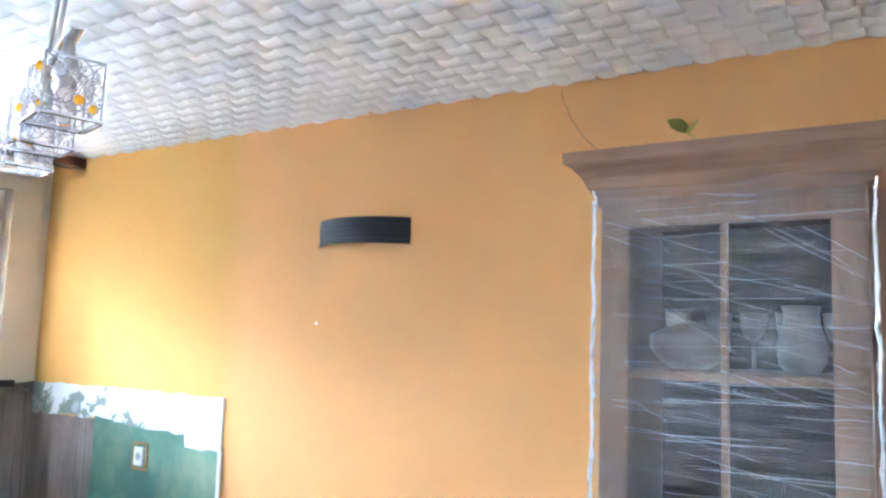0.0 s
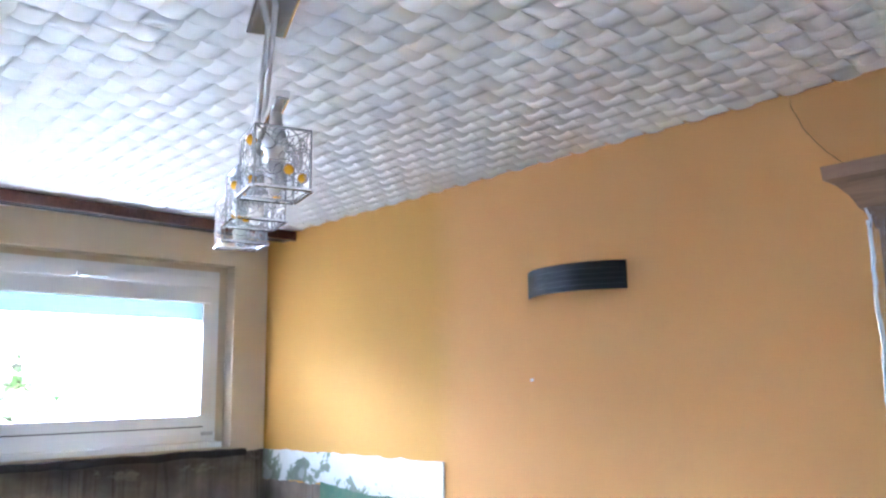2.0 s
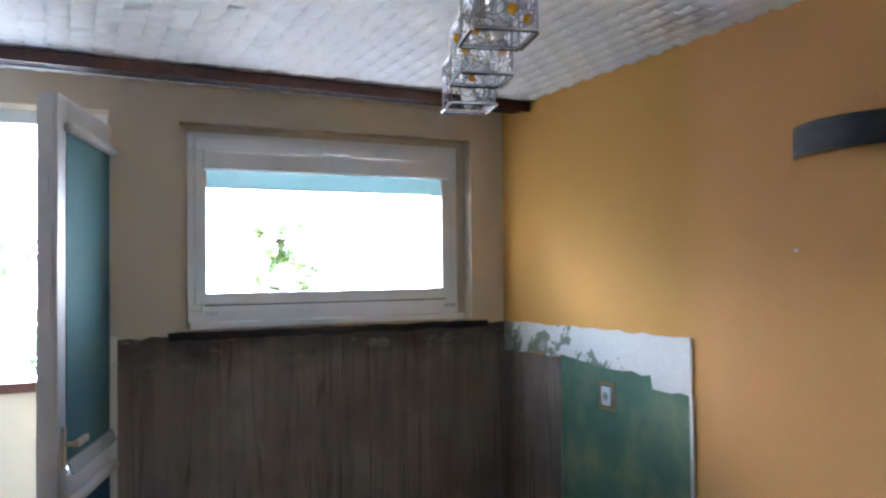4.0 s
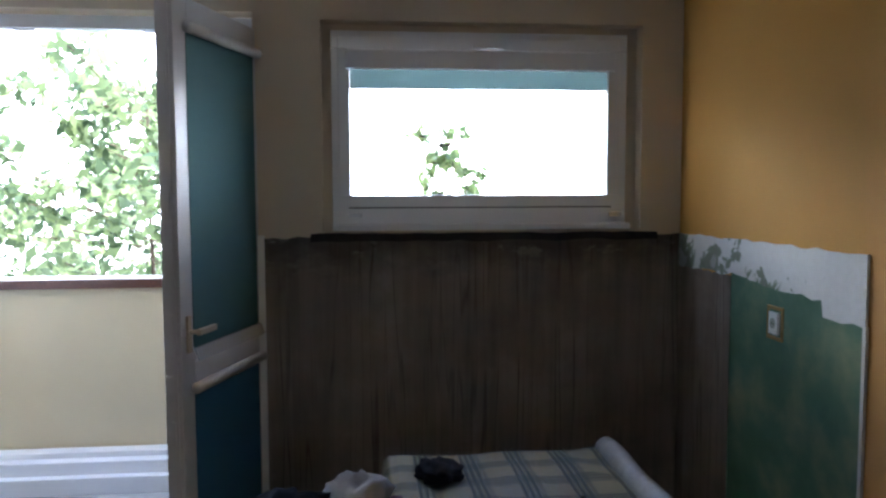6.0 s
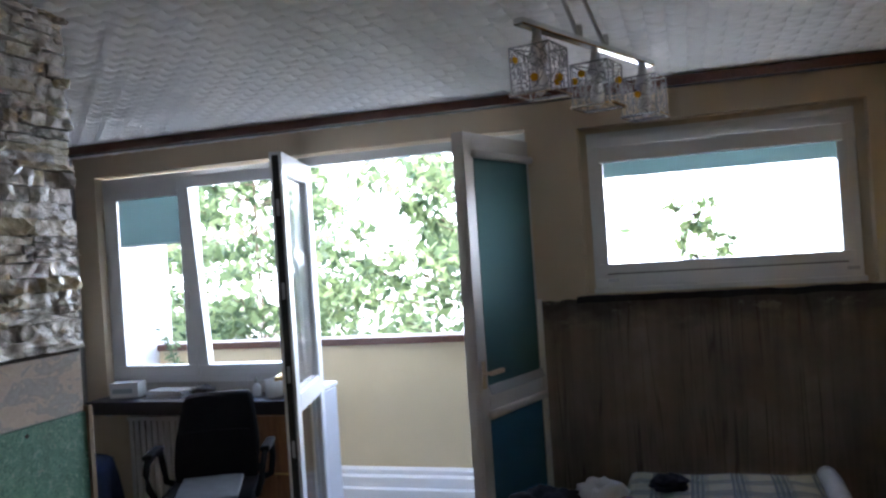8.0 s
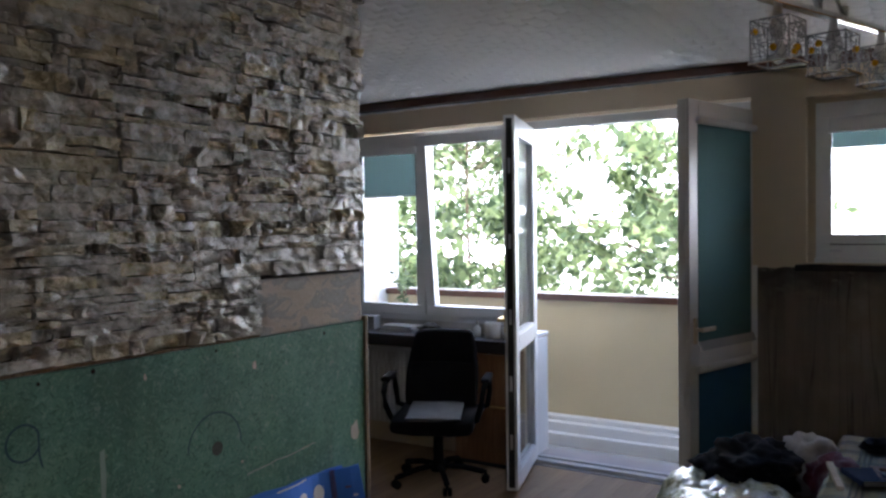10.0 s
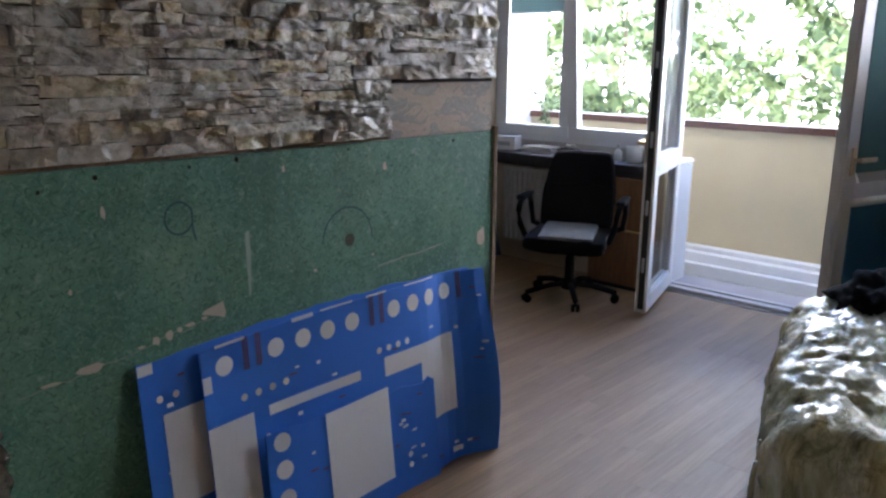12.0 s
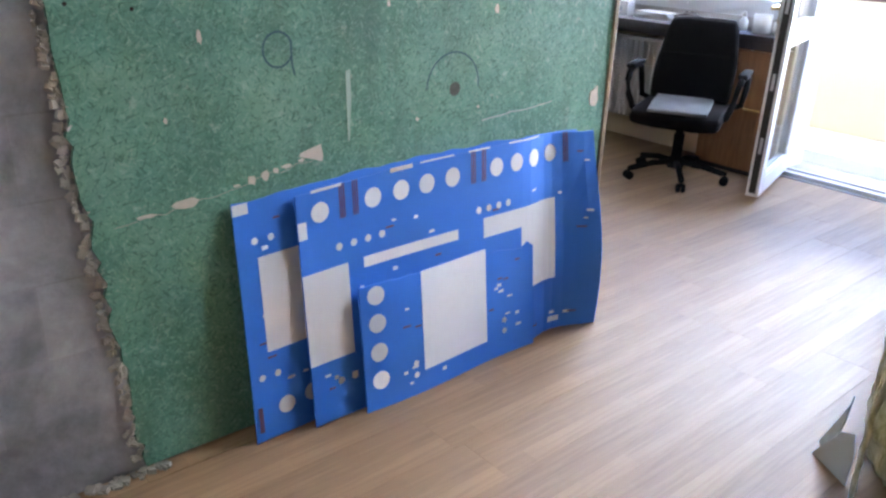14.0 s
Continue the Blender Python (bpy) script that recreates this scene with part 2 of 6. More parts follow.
FOAM, CONCRETE = make_foam(), make_concrete()
GREEN_BOARD, GREEN_WALL, BROWN_WALL, PEELED = make_green_board(), make_green_wall(), make_brown_wall(), make_peeled()
STONE, STONE_REST, LAMINATE = make_stone(), make_stone(True), make_laminate()
PVC = simple("white_plastic_profile", (0.80, 0.80, 0.80), 0.3, 0, 0.04, 3, 40, 0.03)
# worn white profile, darkened further with the shade of the backlit door leaf
DIRTY_SHADED_PVC = simple("worn_shaded_profile", (0.54, 0.51, 0.48), 0.35, 0, 0.1, 5, 50, 0.05)
SEAL = simple("black_rubber_seal", (0.03, 0.028, 0.026), 0.6)
DARK_BLIND = simple("blue_blind_fabric", (0.045, 0.135, 0.23), 0.85, 0, 0.08, 3, 220, 0.25)
RAIL_WOOD = wood("dark_red_wood", (0.055, 0.02, 0.012), (0.15, 0.06, 0.033), 0.35)
POST_WOOD = wood("old_brown_wood", (0.10, 0.065, 0.03), (0.24, 0.165, 0.08), 0.7, (60, 60, 4))
CAB_WOOD = wood("walnut_brown_wood", (0.145, 0.085, 0.052), (0.27, 0.165, 0.10), 0.45, (50, 50, 4))
CORNICE_WOOD = wood("cornice_brown_wood", (0.19, 0.105, 0.06), (0.34, 0.20, 0.115), 0.45, (4, 50, 50))
CUP_WOOD = wood("orange_brown_wood", (0.16, 0.07, 0.028), (0.30, 0.15, 0.065), 0.4, (50, 50, 4))
PALE_WOOD = wood("pale_stick_wood", (0.40, 0.30, 0.19), (0.6, 0.48, 0.33), 0.6, (60, 4, 60))
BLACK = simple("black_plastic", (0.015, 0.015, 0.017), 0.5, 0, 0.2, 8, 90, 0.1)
BLACK_CLOTH = simple("black_cloth", (0.018, 0.019, 0.024), 0.9, 0, 0.3, 9, 260, 0.5)
CHAIR_PLASTIC = simple("matt_black_plastic", (0.009, 0.009, 0.010), 0.86, 0, 0.2, 8, 90, 0.1)
LEATHER = simple("black_leatherette", (0.011, 0.010, 0.011), 0.86, 0, 0.2, 8, 160, 0.3)
SCONCE = simple("black_ribbed_metal", (0.02, 0.022, 0.025), 0.45, 0.2, 0.2, 10, 120, 0.2)
CHROME = simple("chrome", (0.78, 0.79, 0.8), 0.12, 1.0, 0.04, 4, 60, 0.02)
STEEL = simple("brushed_steel", (0.55, 0.56, 0.57), 0.28, 1.0, 0.06, 6, 90, 0.04)
BULB = simple("white_bulb_glass", (0.82, 0.82, 0.8), 0.2, 0, 0.03, 5, 50, 0.02)
AMBER = simple("amber_bead", (0.75, 0.38, 0.02), 0.12, 0, 0.1, 40, 90, 0.02)
BLUE_CARD = simple("blue_printed_card", (0.026, 0.165, 0.66), 0.6, 0, 0.12, 4, 70, 0.08)
WHITE_CARD = simple("white_card", (0.62, 0.63, 0.66), 0.6, 0, 0.07, 6, 50, 0.05)
DARK_PRINT = simple("dark_print", (0.12, 0.06, 0.12), 0.6)
GREY_CARD = simple("grey_cardboard", (0.40, 0.41, 0.37), 0.8, 0, 0.12, 8, 60, 0.1)
CERAMIC = simple("white_ceramic", (0.74, 0.74, 0.72), 0.15, 0, 0.04, 8, 40, 0.02)
PAPER = simple("pale_paper", (0.55, 0.54, 0.5), 0.75, 0, 0.1, 12, 70, 0.06)
GREY_PAD = simple("grey_seat_pad", (0.20, 0.21, 0.22), 0.9, 0, 0.25, 14, 200, 0.4)
SILL_DARK = simple("dark_sill_board", (0.03, 0.022, 0.018), 0.5, 0, 0.2, 7, 60, 0.05)
RADIATOR = simple("cream_radiator_enamel", (0.70, 0.68, 0.62), 0.35, 0, 0.05, 5, 60, 0.03)
LEAF_SPRIG = simple("yellow_green_leaf", (0.36, 0.33, 0.05), 0.5, 0, 0.2, 30, 120, 0.1)
POT_BLUE = simple("blue_pot", (0.03, 0.08, 0.45), 0.35)
RED_BAG = simple("dark_red_bag", (0.10, 0.012, 0.022), 0.5, 0, 0.3, 12, 60, 0.3)
NAVY = simple("dark_navy_cloth", (0.02, 0.03, 0.06), 0.85, 0, 0.3, 10, 200, 0.4)
INK = simple("blue_ink", (0.03, 0.085, 0.105), 0.7)
CHIP = simple("bare_chip", (0.52, 0.45, 0.37), 0.9, 0, 0.15, 40, 90, 0.4, 0.002)
CHALK = simple("chalk_smear", (0.30, 0.39, 0.33), 0.9, 0, 0.15, 30, 90, 0.2)
SOCKET_FRAME = simple("ochre_plaster_edge", (0.35, 0.22, 0.07), 0.8, 0, 0.2, 30, 90, 0.3)
def make_patch():
    m = Mat("pinkish_plaster")
    a = m.ramp(m.noise(14, 5, (0.7, 1, 1.3), 0.6, 0.6), (0.40, (0.54, 0.46, 0.37)), (0.50, (0.58, 0.50, 0.41)), (0.53, (0.38, 0.37, 0.345)), (0.7, (0.50, 0.49, 0.465)))
    m.colour(m.mix(0.2, a, m.ramp(m.noise(70, 4), (0.3, (0.2, 0.17, 0.15)), (0.7, (0.5, 0.45, 0.4))))).surface(0.9, 0, 0.2).bump(m.noise(14, 6, (0.7, 1, 1.3), 0.65, 0.6), 0.7, 0.006)
    return m.m


PINK_PLASTER = make_patch()
BOARD_EDGE = simple("broken_plaster_edge", (0.36, 0.335, 0.29), 0.95, 0, 0.45, 30, 90, 0.8, 0.004)
DARK_HOLE = simple("dark_hole", (0.03, 0.025, 0.02), 0.95)
BRASS = simple("brass", (0.60, 0.42, 0.16), 0.3, 1.0)
BARK = simple("bark", (0.09, 0.07, 0.05), 0.95, 0, 0.3, 5, 30, 0.7, 0.02)
GROUND = simple("pale_paving", (0.55, 0.54, 0.5), 0.95, 0, 0.15, 0.4, 6, 0.4, 0.02)


def make_leaves(name, a, b):
    m = Mat(name)
    col = m.ramp(m.island(), (0.0, a), (1.0, b))
    m.colour(col).surface(0.5, 0, 0.4)
    tr = m.n.new("ShaderNodeBsdfTranslucent")
    m.put(col, tr.inputs[0])
    mx = m.n.new("ShaderNodeMixShader")
    mx.inputs[0].default_value = 0.35
    m.put(m.b.outputs[0], mx.inputs[1])
    m.put(tr.outputs[0], mx.inputs[2])
    m.put(mx.outputs[0], m.n["Material Output"].inputs[0])
    return m.m


# one teal fabric, two tones: pale where backlit, shaded on the open door
BLIND = make_leaves("teal_blind_fabric", (0.32, 0.42, 0.42), (0.36, 0.46, 0.46))
DOOR_BLIND = simple("shaded_teal_blind", (0.085, 0.165, 0.165), 0.85, 0, 0.08, 3, 220, 0.25)
# white glaze greyed down: the dimness inside the cabinet is in its colour
SHADED_GLAZE = simple("shaded_white_glaze", (0.21, 0.215, 0.22), 0.3, 0, 0.12, 30, 60, 0.02)
LEAVES = make_leaves("tree_leaves", (0.04, 0.07, 0.03), (0.23, 0.30, 0.13))
NEAR_LEAVES = make_leaves("near_leaves", (0.12, 0.18, 0.06), (0.32, 0.40, 0.17))


def make_glass():
    m = Mat("window_glass")
    g = m.n.new("ShaderNodeBsdfGlass")
    g.inputs["IOR"].default_value, g.inputs["Roughness"].default_value = 1.05, 0.0
    m.put(g.outputs[0], m.n["Material Output"].inputs[0])
    return m.m


def make_film(name, lo, hi, s, rough=0.16):
    """Clear stretch film: streaks of gloss over what it covers."""
    m = Mat(name)
    tr, gl, df, mx, mw = (m.n.new("ShaderNodeBsdf" + k) if k[0] != "M" else m.n.new("ShaderNodeMixShader") for k in ("Transparent", "Glossy", "Diffuse", "M1", "M2"))
    gl.inputs["Roughness"].default_value = rough
    gl.inputs["Color"].default_value = (0.9, 0.92, 0.95, 1)
    df.inputs["Color"].default_value = (0.76, 0.76, 0.75, 1)
    h = m.noise(1.0, 7, s, 0.65, 1.5)
    bp = m.n.new("ShaderNodeBump")
    bp.inputs["Strength"].default_value, bp.inputs["Distance"].default_value = 1.0, 0.012
    m.put(h, bp.inputs["Height"])
    m.put(bp.outputs[0], gl.inputs["Normal"])
    mw.inputs[0].default_value = 0.13
    m.put(gl.outputs[0], mw.inputs[1])
    m.put(df.outputs[0], mw.inputs[2])
    m.put(m.ramp(h, (0.35, (lo,) * 3), (0.62, (hi * 0.45,) * 3), (0.75, (hi,) * 3)), mx.inputs[0])
    m.put(tr.outputs[0], mx.inputs[1])
    m.put(mw.outputs[0], mx.inputs[2])
    m.put(mx.outputs[0], m.n["Material Output"].inputs[0])
    return m.m


GLASS = make_glass()
FILM = make_film("stretch_film", 0.02, 0.45, (4, 4, 62))
FILM_TOP = make_film("couch_film", 0.03, 0.28, (5, 22, 5))


def make_wrap():
    """Crumpled clear wrap over pale green and gold upholstery."""
    m = Mat("crumpled_wrap")
    col = m.ramp(m.noise(9, 6, (1, 1, 0.5), 0.7, 1.4), (0.34, (0.16, 0.14, 0.05)), (0.46, (0.58, 0.55, 0.28)), (0.58, (0.78, 0.76, 0.54)), (0.70, (0.90, 0.90, 0.82)))
    m.colour(col).surface(0.3, 0, 0.6)
    m.b.inputs["Coat Weight"].default_value = 1.0
    m.b.inputs["Coat Roughness"].default_value = 0.24
    m.bump(m.noise(16, 6, (2.4, 2.4, 0.35), 0.6, 1.0), 1.0, 0.02)
    return m.m


def make_plaid():
    """Pale checked couch cloth with thin dark green stripes both ways."""
    m = Mat("plaid_cloth")
    sep = m.n.new("ShaderNodeSeparateXYZ")
    m.put(m.co, sep.inputs[0])
    col = m.mix(m.noise(5, 4), (0.28, 0.24, 0.13), (0.39, 0.335, 0.19))

    def calc(op, a, b):
        k = m.n.new("ShaderNodeMath")
        k.operation = op
        for v, i in ((a, 0), (b, 1)):
            if isinstance(v, float):
                k.inputs[i].default_value = v
            else:
                m.put(v, k.inputs[i])
        return k.outputs[0]

    for axis, dens in ((1, 0.8), (0, 0.5)):
        ph = calc("FRACT", calc("MULTIPLY", sep.outputs[axis], 6.2), 0.0)
        three = calc("FRACT", calc("MULTIPLY", ph, 8.0), 0.0)
        band = calc("MULTIPLY", calc("LESS_THAN", ph, 0.38), calc("LESS_THAN", three, 0.5))
        col = m.mix(calc("MULTIPLY", calc("LESS_THAN", ph, 0.44), 0.45), col, (0.10, 0.115, 0.085))
        col = m.mix(calc("MULTIPLY", band, dens), col, (0.05, 0.06, 0.05))
    m.colour(col).surface(0.85).bump(m.noise(180, 3), 0.3, 0.001)
    return m.m


def make_gloss_black():
    m = Mat("black_bag_film")
    m.colour((0.006, 0.006, 0.009)).surface(0.2, 0, 0.25).bump(m.noise(11, 5, None, 0.6, 1.0), 1.0, 0.03)
    return m.m


WRAP, PLAID, BLACK_BAG = make_wrap(), make_plaid(), make_gloss_black()
WHITE_BAG = simple("white_bag_film", (0.5, 0.5, 0.52), 0.35, 0, 0.15, 14, 40, 0.6, 0.01)


# ---- mesh helpers ----
def mesh_of(name, bm, material):
    me = bpy.data.meshes.new(name)
    bm.to_mesh(me)
    bm.free()
    for m in material if isinstance(material, (list, tuple)) else (material,):
        me.materials.append(m)
    return me


def part(name, bm, material, parent=None, label="", smooth=False):
    """Links a bmesh as one mesh object, under a thing or a part."""
    me = mesh_of(name, bm, material)
    if smooth:
        me.polygons.foreach_set("use_smooth", [True] * len(me.polygons))
    ob = new(name, me)
    if parent:
        ob.parent = parent
    return tagged(ob, label)


def thing(name, label, category, at=None, group="", kind=""):
    """An Empty at the base of a thing that parents its parts."""
    ob = new(name)
    ob.empty_display_size = 0.1
    if at is not None:
        ob.matrix_basis = at if isinstance(at, Matrix) else Matrix.Translation(at)
    return tagged(ob, label, category, group, kind)


def add_box(bm, lo, hi, bevel=0.0, m=None):
    c = [(a + b) / 2 for a, b in zip(lo, hi)]
    s = [abs(b - a) for a, b in zip(lo, hi)]
    mat = Matrix.Translation(c) @ Matrix.Diagonal((*s, 1))
    r = bmesh.ops.create_cube(bm, size=1, matrix=(m @ mat) if m else mat)
    if bevel:
        es = list({e for v in r["verts"] for e in v.link_edges})
        bmesh.ops.bevel(bm, geom=es, offset=bevel, segments=2, affect="EDGES", profile=0.7)
    return bm


def box(lo, hi, bevel=0.0):
    return add_box(bmesh.new(), lo, hi, bevel)


def add_tube(bm, a, b, r, n=12, r2=None):
    a, b = Vector(a), Vector(b)
    d = b - a
    m = Matrix.Translation((a + b) / 2) @ d.to_track_quat("Z", "Y").to_matrix().to_4x4()
    bmesh.ops.create_cone(bm, cap_ends=True, segments=n, radius1=r, radius2=r if r2 is None else r2, depth=d.length, matrix=m)
    return bm


def tube(a, b, r, n=12, r2=None):
    return add_tube(bmesh.new(), a, b, r, n, r2)


def lathe(profile, n=20, at=(0, 0, 0)):
    """Turns (radius, height) pairs round the z axis."""
    bm = bmesh.new()
    rings = []
    for r, z in profile:
        rings.append([bm.verts.new((at[0] + r * math.cos(6.28318 * k / n), at[1] + r * math.sin(6.28318 * k / n), at[2] + z)) for k in range(n)])
    for p, q in zip(rings, rings[1:]):
        for k in range(n):
            bm.faces.new((p[k], p[(k + 1) % n], q[(k + 1) % n], q[k]))
    for ring, flip in ((rings[0], True), (rings[-1], False)):
        if profile[0 if flip else -1][0] > 0.0005:
            bm.faces.new(ring[::-1] if flip else ring)
    bmesh.ops.remove_doubles(bm, verts=bm.verts, dist=0.0003)
    bmesh.ops.recalc_face_normals(bm, faces=bm.faces)
    return bm


def sweep(bm, pts, r, n=8):
    """A round bar along points."""
    pts = [Vector(p) for p in pts]
    rings = []
    for i, p in enumerate(pts):
        d = (pts[min(i + 1, len(pts) - 1)] - pts[max(i - 1, 0)]).normalized()
        q = d.to_track_quat("Z", "Y").to_matrix()
        rings.append([bm.verts.new(p + q @ Vector((r * math.cos(6.28318 * k / n), r * math.sin(6.28318 * k / n), 0))) for k in range(n)])
    for p, q in zip(rings, rings[1:]):
        for k in range(n):
            bm.faces.new((p[k], p[(k + 1) % n], q[(k + 1) % n], q[k]))
    bm.faces.new(rings[0][::-1])
    bm.faces.new(rings[-1])
    return bm


def prism(outline, depth, axis="y", at=0.0):
    """A flat piece with a free outline in the xz plane (or yz), given a thickness."""
    bm = bmesh.new()
    put = (lambda u, v, d: (u, at + d, v)) if axis == "y" else (lambda u, v, d: (at + d, u, v))
    f = [bm.verts.new(put(u, v, 0)) for u, v in outline]
    b = [bm.verts.new(put(u, v, depth)) for u, v in outline]
    bm.faces.new(f)
    bm.faces.new(b[::-1])
    for k in range(len(f)):
        j = (k + 1) % len(f)
        bm.faces.new((f[k], b[k], b[j], f[j]))
    bmesh.ops.recalc_face_normals(bm, faces=bm.faces)
    return bm


def soft_box(lo, hi, bevel, cuts, amp, freq, seed=0.0, seg=3):
    """A padded block: rounded, subdivided and pushed about by noise."""
    bm = box(lo, hi)
    bmesh.ops.bevel(bm, geom=list(bm.edges), offset=bevel, segments=seg, affect="EDGES", profile=0.6)
    bmesh.ops.subdivide_edges(bm, edges=list(bm.edges), cuts=cuts, use_grid_fill=True)
    bm.normal_update()
    base = lo[2]
    for v in bm.verts:
        k = noise.fractal(Vector(v.co) * freq + Vector((seed, seed * 1.7, 0)), 0.8, 2.0, 4)
        v.co += v.normal * k * amp
        v.co.z = max(v.co.z, base)
    return bm


def lump(c, r, amp, freq, seed, sub=4, floor=None):
    """A slumped bag: a squashed ball with folds, cut flat where it rests."""
    bm = bmesh.new()
    bmesh.ops.create_icosphere(bm, subdivisions=sub, radius=1)
    for v in bm.verts:
        p = Vector(v.co)
        k = 1 + amp * noise.fractal(p * freq + Vector((seed, 0, seed)), 0.7, 2.0, 5) + amp * 0.6 * abs(noise.noise(p * freq * 2.3 + Vector((0, seed, 0))))
        v.co = Vector((c[0] + p.x * r[0] * k, c[1] + p.y * r[1] * k, c[2] + p.z * r[2] * k))
        if floor is not None:
            v.co.z = max(v.co.z, floor)
    return bm


# ---- the large structure ----
ROOM_X, ROOM_Y, TOP = 6.6, -5.15, 2.5


def boxes(name, pieces, material, label, category="wall", bevel=0.0):
    bm = bmesh.new()
    for lo, hi in pieces:
        add_box(bm, lo, hi, bevel)
    ob = part(name, bm, material)
    return tagged(ob, label, category, kind="structure")


floor = boxes("floor", [((-0.02, ROOM_Y, -0.2), (ROOM_X, 0.0, -0.012))], GREY_RENDER, "light brown laminate plank floor with worn sheen", "floor")
boxes("wall_north", [((-0.4, 0.0, -0.2), (ROOM_X + 0.2, 0.2, 2.7))], ORANGE, "orange painted plaster wall with patchy tone")
boxes("wall_east", [((ROOM_X, ROOM_Y, -0.2), (ROOM_X + 0.2, -2.45, 2.7)), ((ROOM_X, -0.45, -0.2), (ROOM_X + 0.2, 0.0, 2.7)), ((ROOM_X, -2.45, -0.2), (ROOM_X + 0.2, -0.45, 0.9)), ((ROOM_X, -2.45, 2.3), (ROOM_X + 0.2, -0.45, 2.7))], BOUNCE_CUT_WALL, "unseen wall with an added window opening, grey to cut bounced light")
boxes("wall_south", [((-0.4, ROOM_Y - 0.2, -0.2), (ROOM_X + 0.2, ROOM_Y, 2.7))], BOUNCE_CUT_WALL, "unseen wall closing the room, grey to cut bounced light")
boxes("ceiling_slab", [((-0.4, ROOM_Y - 0.2, 2.72), (ROOM_X + 0.2, 0.2, 2.9))], GREY_RENDER, "concrete slab above the room", "ceiling")

# window wall: high window niche, double balcony door, low wall under the left window
W1 = (-1.668, -0.195, 1.395, 2.332)
DOOR_R, DOOR_L, HEAD = -1.962, -3.455, 2.36
WIN_L, SILL_Z = -4.98, 0.86
boxes("wall_west", [
    ((-0.4, ROOM_Y, -0.2), (0.0, WIN_L, 2.7)),
    ((-0.4, WIN_L, -0.2), (0.0, DOOR_L, SILL_Z - 0.04)),
    ((-0.4, WIN_L, HEAD), (0.0, DOOR_R, 2.7)),
    ((-0.4, DOOR_L, -0.2), (-0.02, DOOR_R, -0.012)),
    ((-0.4, DOOR_R, -0.2), (0.0, W1[0], 2.7)),
    ((-0.4, W1[0], -0.2), (0.0, W1[1], W1[2])),
    ((-0.4, W1[0], W1[3]), (0.0, W1[1], 2.7)),
    ((-0.4, W1[1], -0.2), (0.0, 0.0, 2.7)),
    ((-0.4, W1[0] - 0.01, W1[2] - 0.01), (-0.085, W1[0] + 0.042, W1[3] + 0.01)),
    ((-0.4, W1[1] - 0.050, W1[2] - 0.01), (-0.085, W1[1] + 0.01, W1[3] + 0.01)),
    ((-0.4, W1[0] + 0.041, W1[3] - 0.030), (-0.085, W1[1] - 0.049, W1[3] + 0.01)),
], CREAM, "cream painted window wall with reveals")


def woven_ceiling():
    """Foam tiles pressed in a basket weave: strips that arch over and under one another."""
    a, n = 0.0755, 7
    nx, ny = int(ROOM_X / a), int(-ROOM_Y / a) + 1
    u = np.array([0.0, 0.05, 0.22, 0.5, 0.78, 0.95, 1.0])
    U, V = np.meshgrid(u, u, indexing="ij")
    arch = lambda w: np.sin(np.pi * (0.04 + 0.92 * w)) ** 0.5
    soft = lambda w: 1 - 0.10 * (2 * w - 1) ** 4
    verts, faces = [], []
    quad = [(i * n + j, i * n + j + 1, (i + 1) * n + j + 1, (i + 1) * n + j) for i in range(n - 1) for j in range(n - 1)]
    rng = np.random.RandomState(4)
    for i in range(nx):
        for j in range(ny):
            along, across = (U, V) if (i + j) % 2 == 0 else (V, U)
            h = 0.0142 * arch(along) * soft(across) + rng.uniform(-0.0007, 0.0007)
            swell = 0.10 * (np.sin(np.pi * along) - 0.35)
            c2 = 0.5 + (across - 0.5) * (1 + swell)
            uu, vv = (along, c2) if (i + j) % 2 == 0 else (c2, along)
            z = TOP + 0.012 - h
            base = len(verts) * 0 + (i * ny + j) * n * n
            verts.extend(np.stack([(i + uu) * a, -(j + vv) * a, z], -1).reshape(-1, 3).tolist())
            faces.extend([tuple(base + k for k in q) for q in quad])
    me = bpy.data.meshes.new("ceiling")
    me.from_pydata(verts, [], faces)
    me.materials.append(FOAM)
    me.polygons.foreach_set("use_smooth", [True] * len(me.polygons))
    ob = new("ceiling", me)
    return tagged(ob, "white foam ceiling tiles pressed in a basket weave", "ceiling", kind="structure")


woven_ceiling()
boxes("ceiling_backing", [((0.0, ROOM_Y, TOP + 0.014), (ROOM_X, 0.0, TOP + 0.2))], FOAM, "white backing behind the ceiling tiles", "ceiling")

# stripped lower part of the walls in the corner by the high window
rng = random.Random(7)


def ragged(p, q, n, amp):
    return [(p[0] + (q[0] - p[0]) * k / n + rng.uniform(-amp, amp), p[1] + (q[1] - p[1]) * k / n + rng.uniform(-amp, amp)) for k in range(1, n)]


low = [(-1.93, 0.0), (0.0, 0.0), (0.0, 1.375)] + ragged((0.0, 1.375), (-1.93, 1.365), 40, 0.008) + [(-1.93, 1.365)]
tagged(part("wall_panel_west", prism(low, 0.007, "x", 0.0), BROWN_WALL), "dark brown stripped wall with vertical streaks", "wall", kind="structure")
low = [(0.007, 0.0), (0.535, 0.0), (0.535, 1.23)] + ragged((0.535, 1.23), (0.007, 1.22), 12, 0.006) + [(0.007, 1.22)]
tagged(part("wall_panel_corner", prism(low, -0.006, "y", 0.0), BROWN_WALL), "brown stripped wall return in the corner", "wall", kind="structure")
low = [(0.535, 0.0), (1.392, 0.0), (1.392, 1.3), (0.535, 1.3)]
tagged(part("wall_panel_green", prism(low, -0.004, "y", 0.0), GREEN_WALL), "old green paint laid bare on the orange wall", "wall", kind="structure")
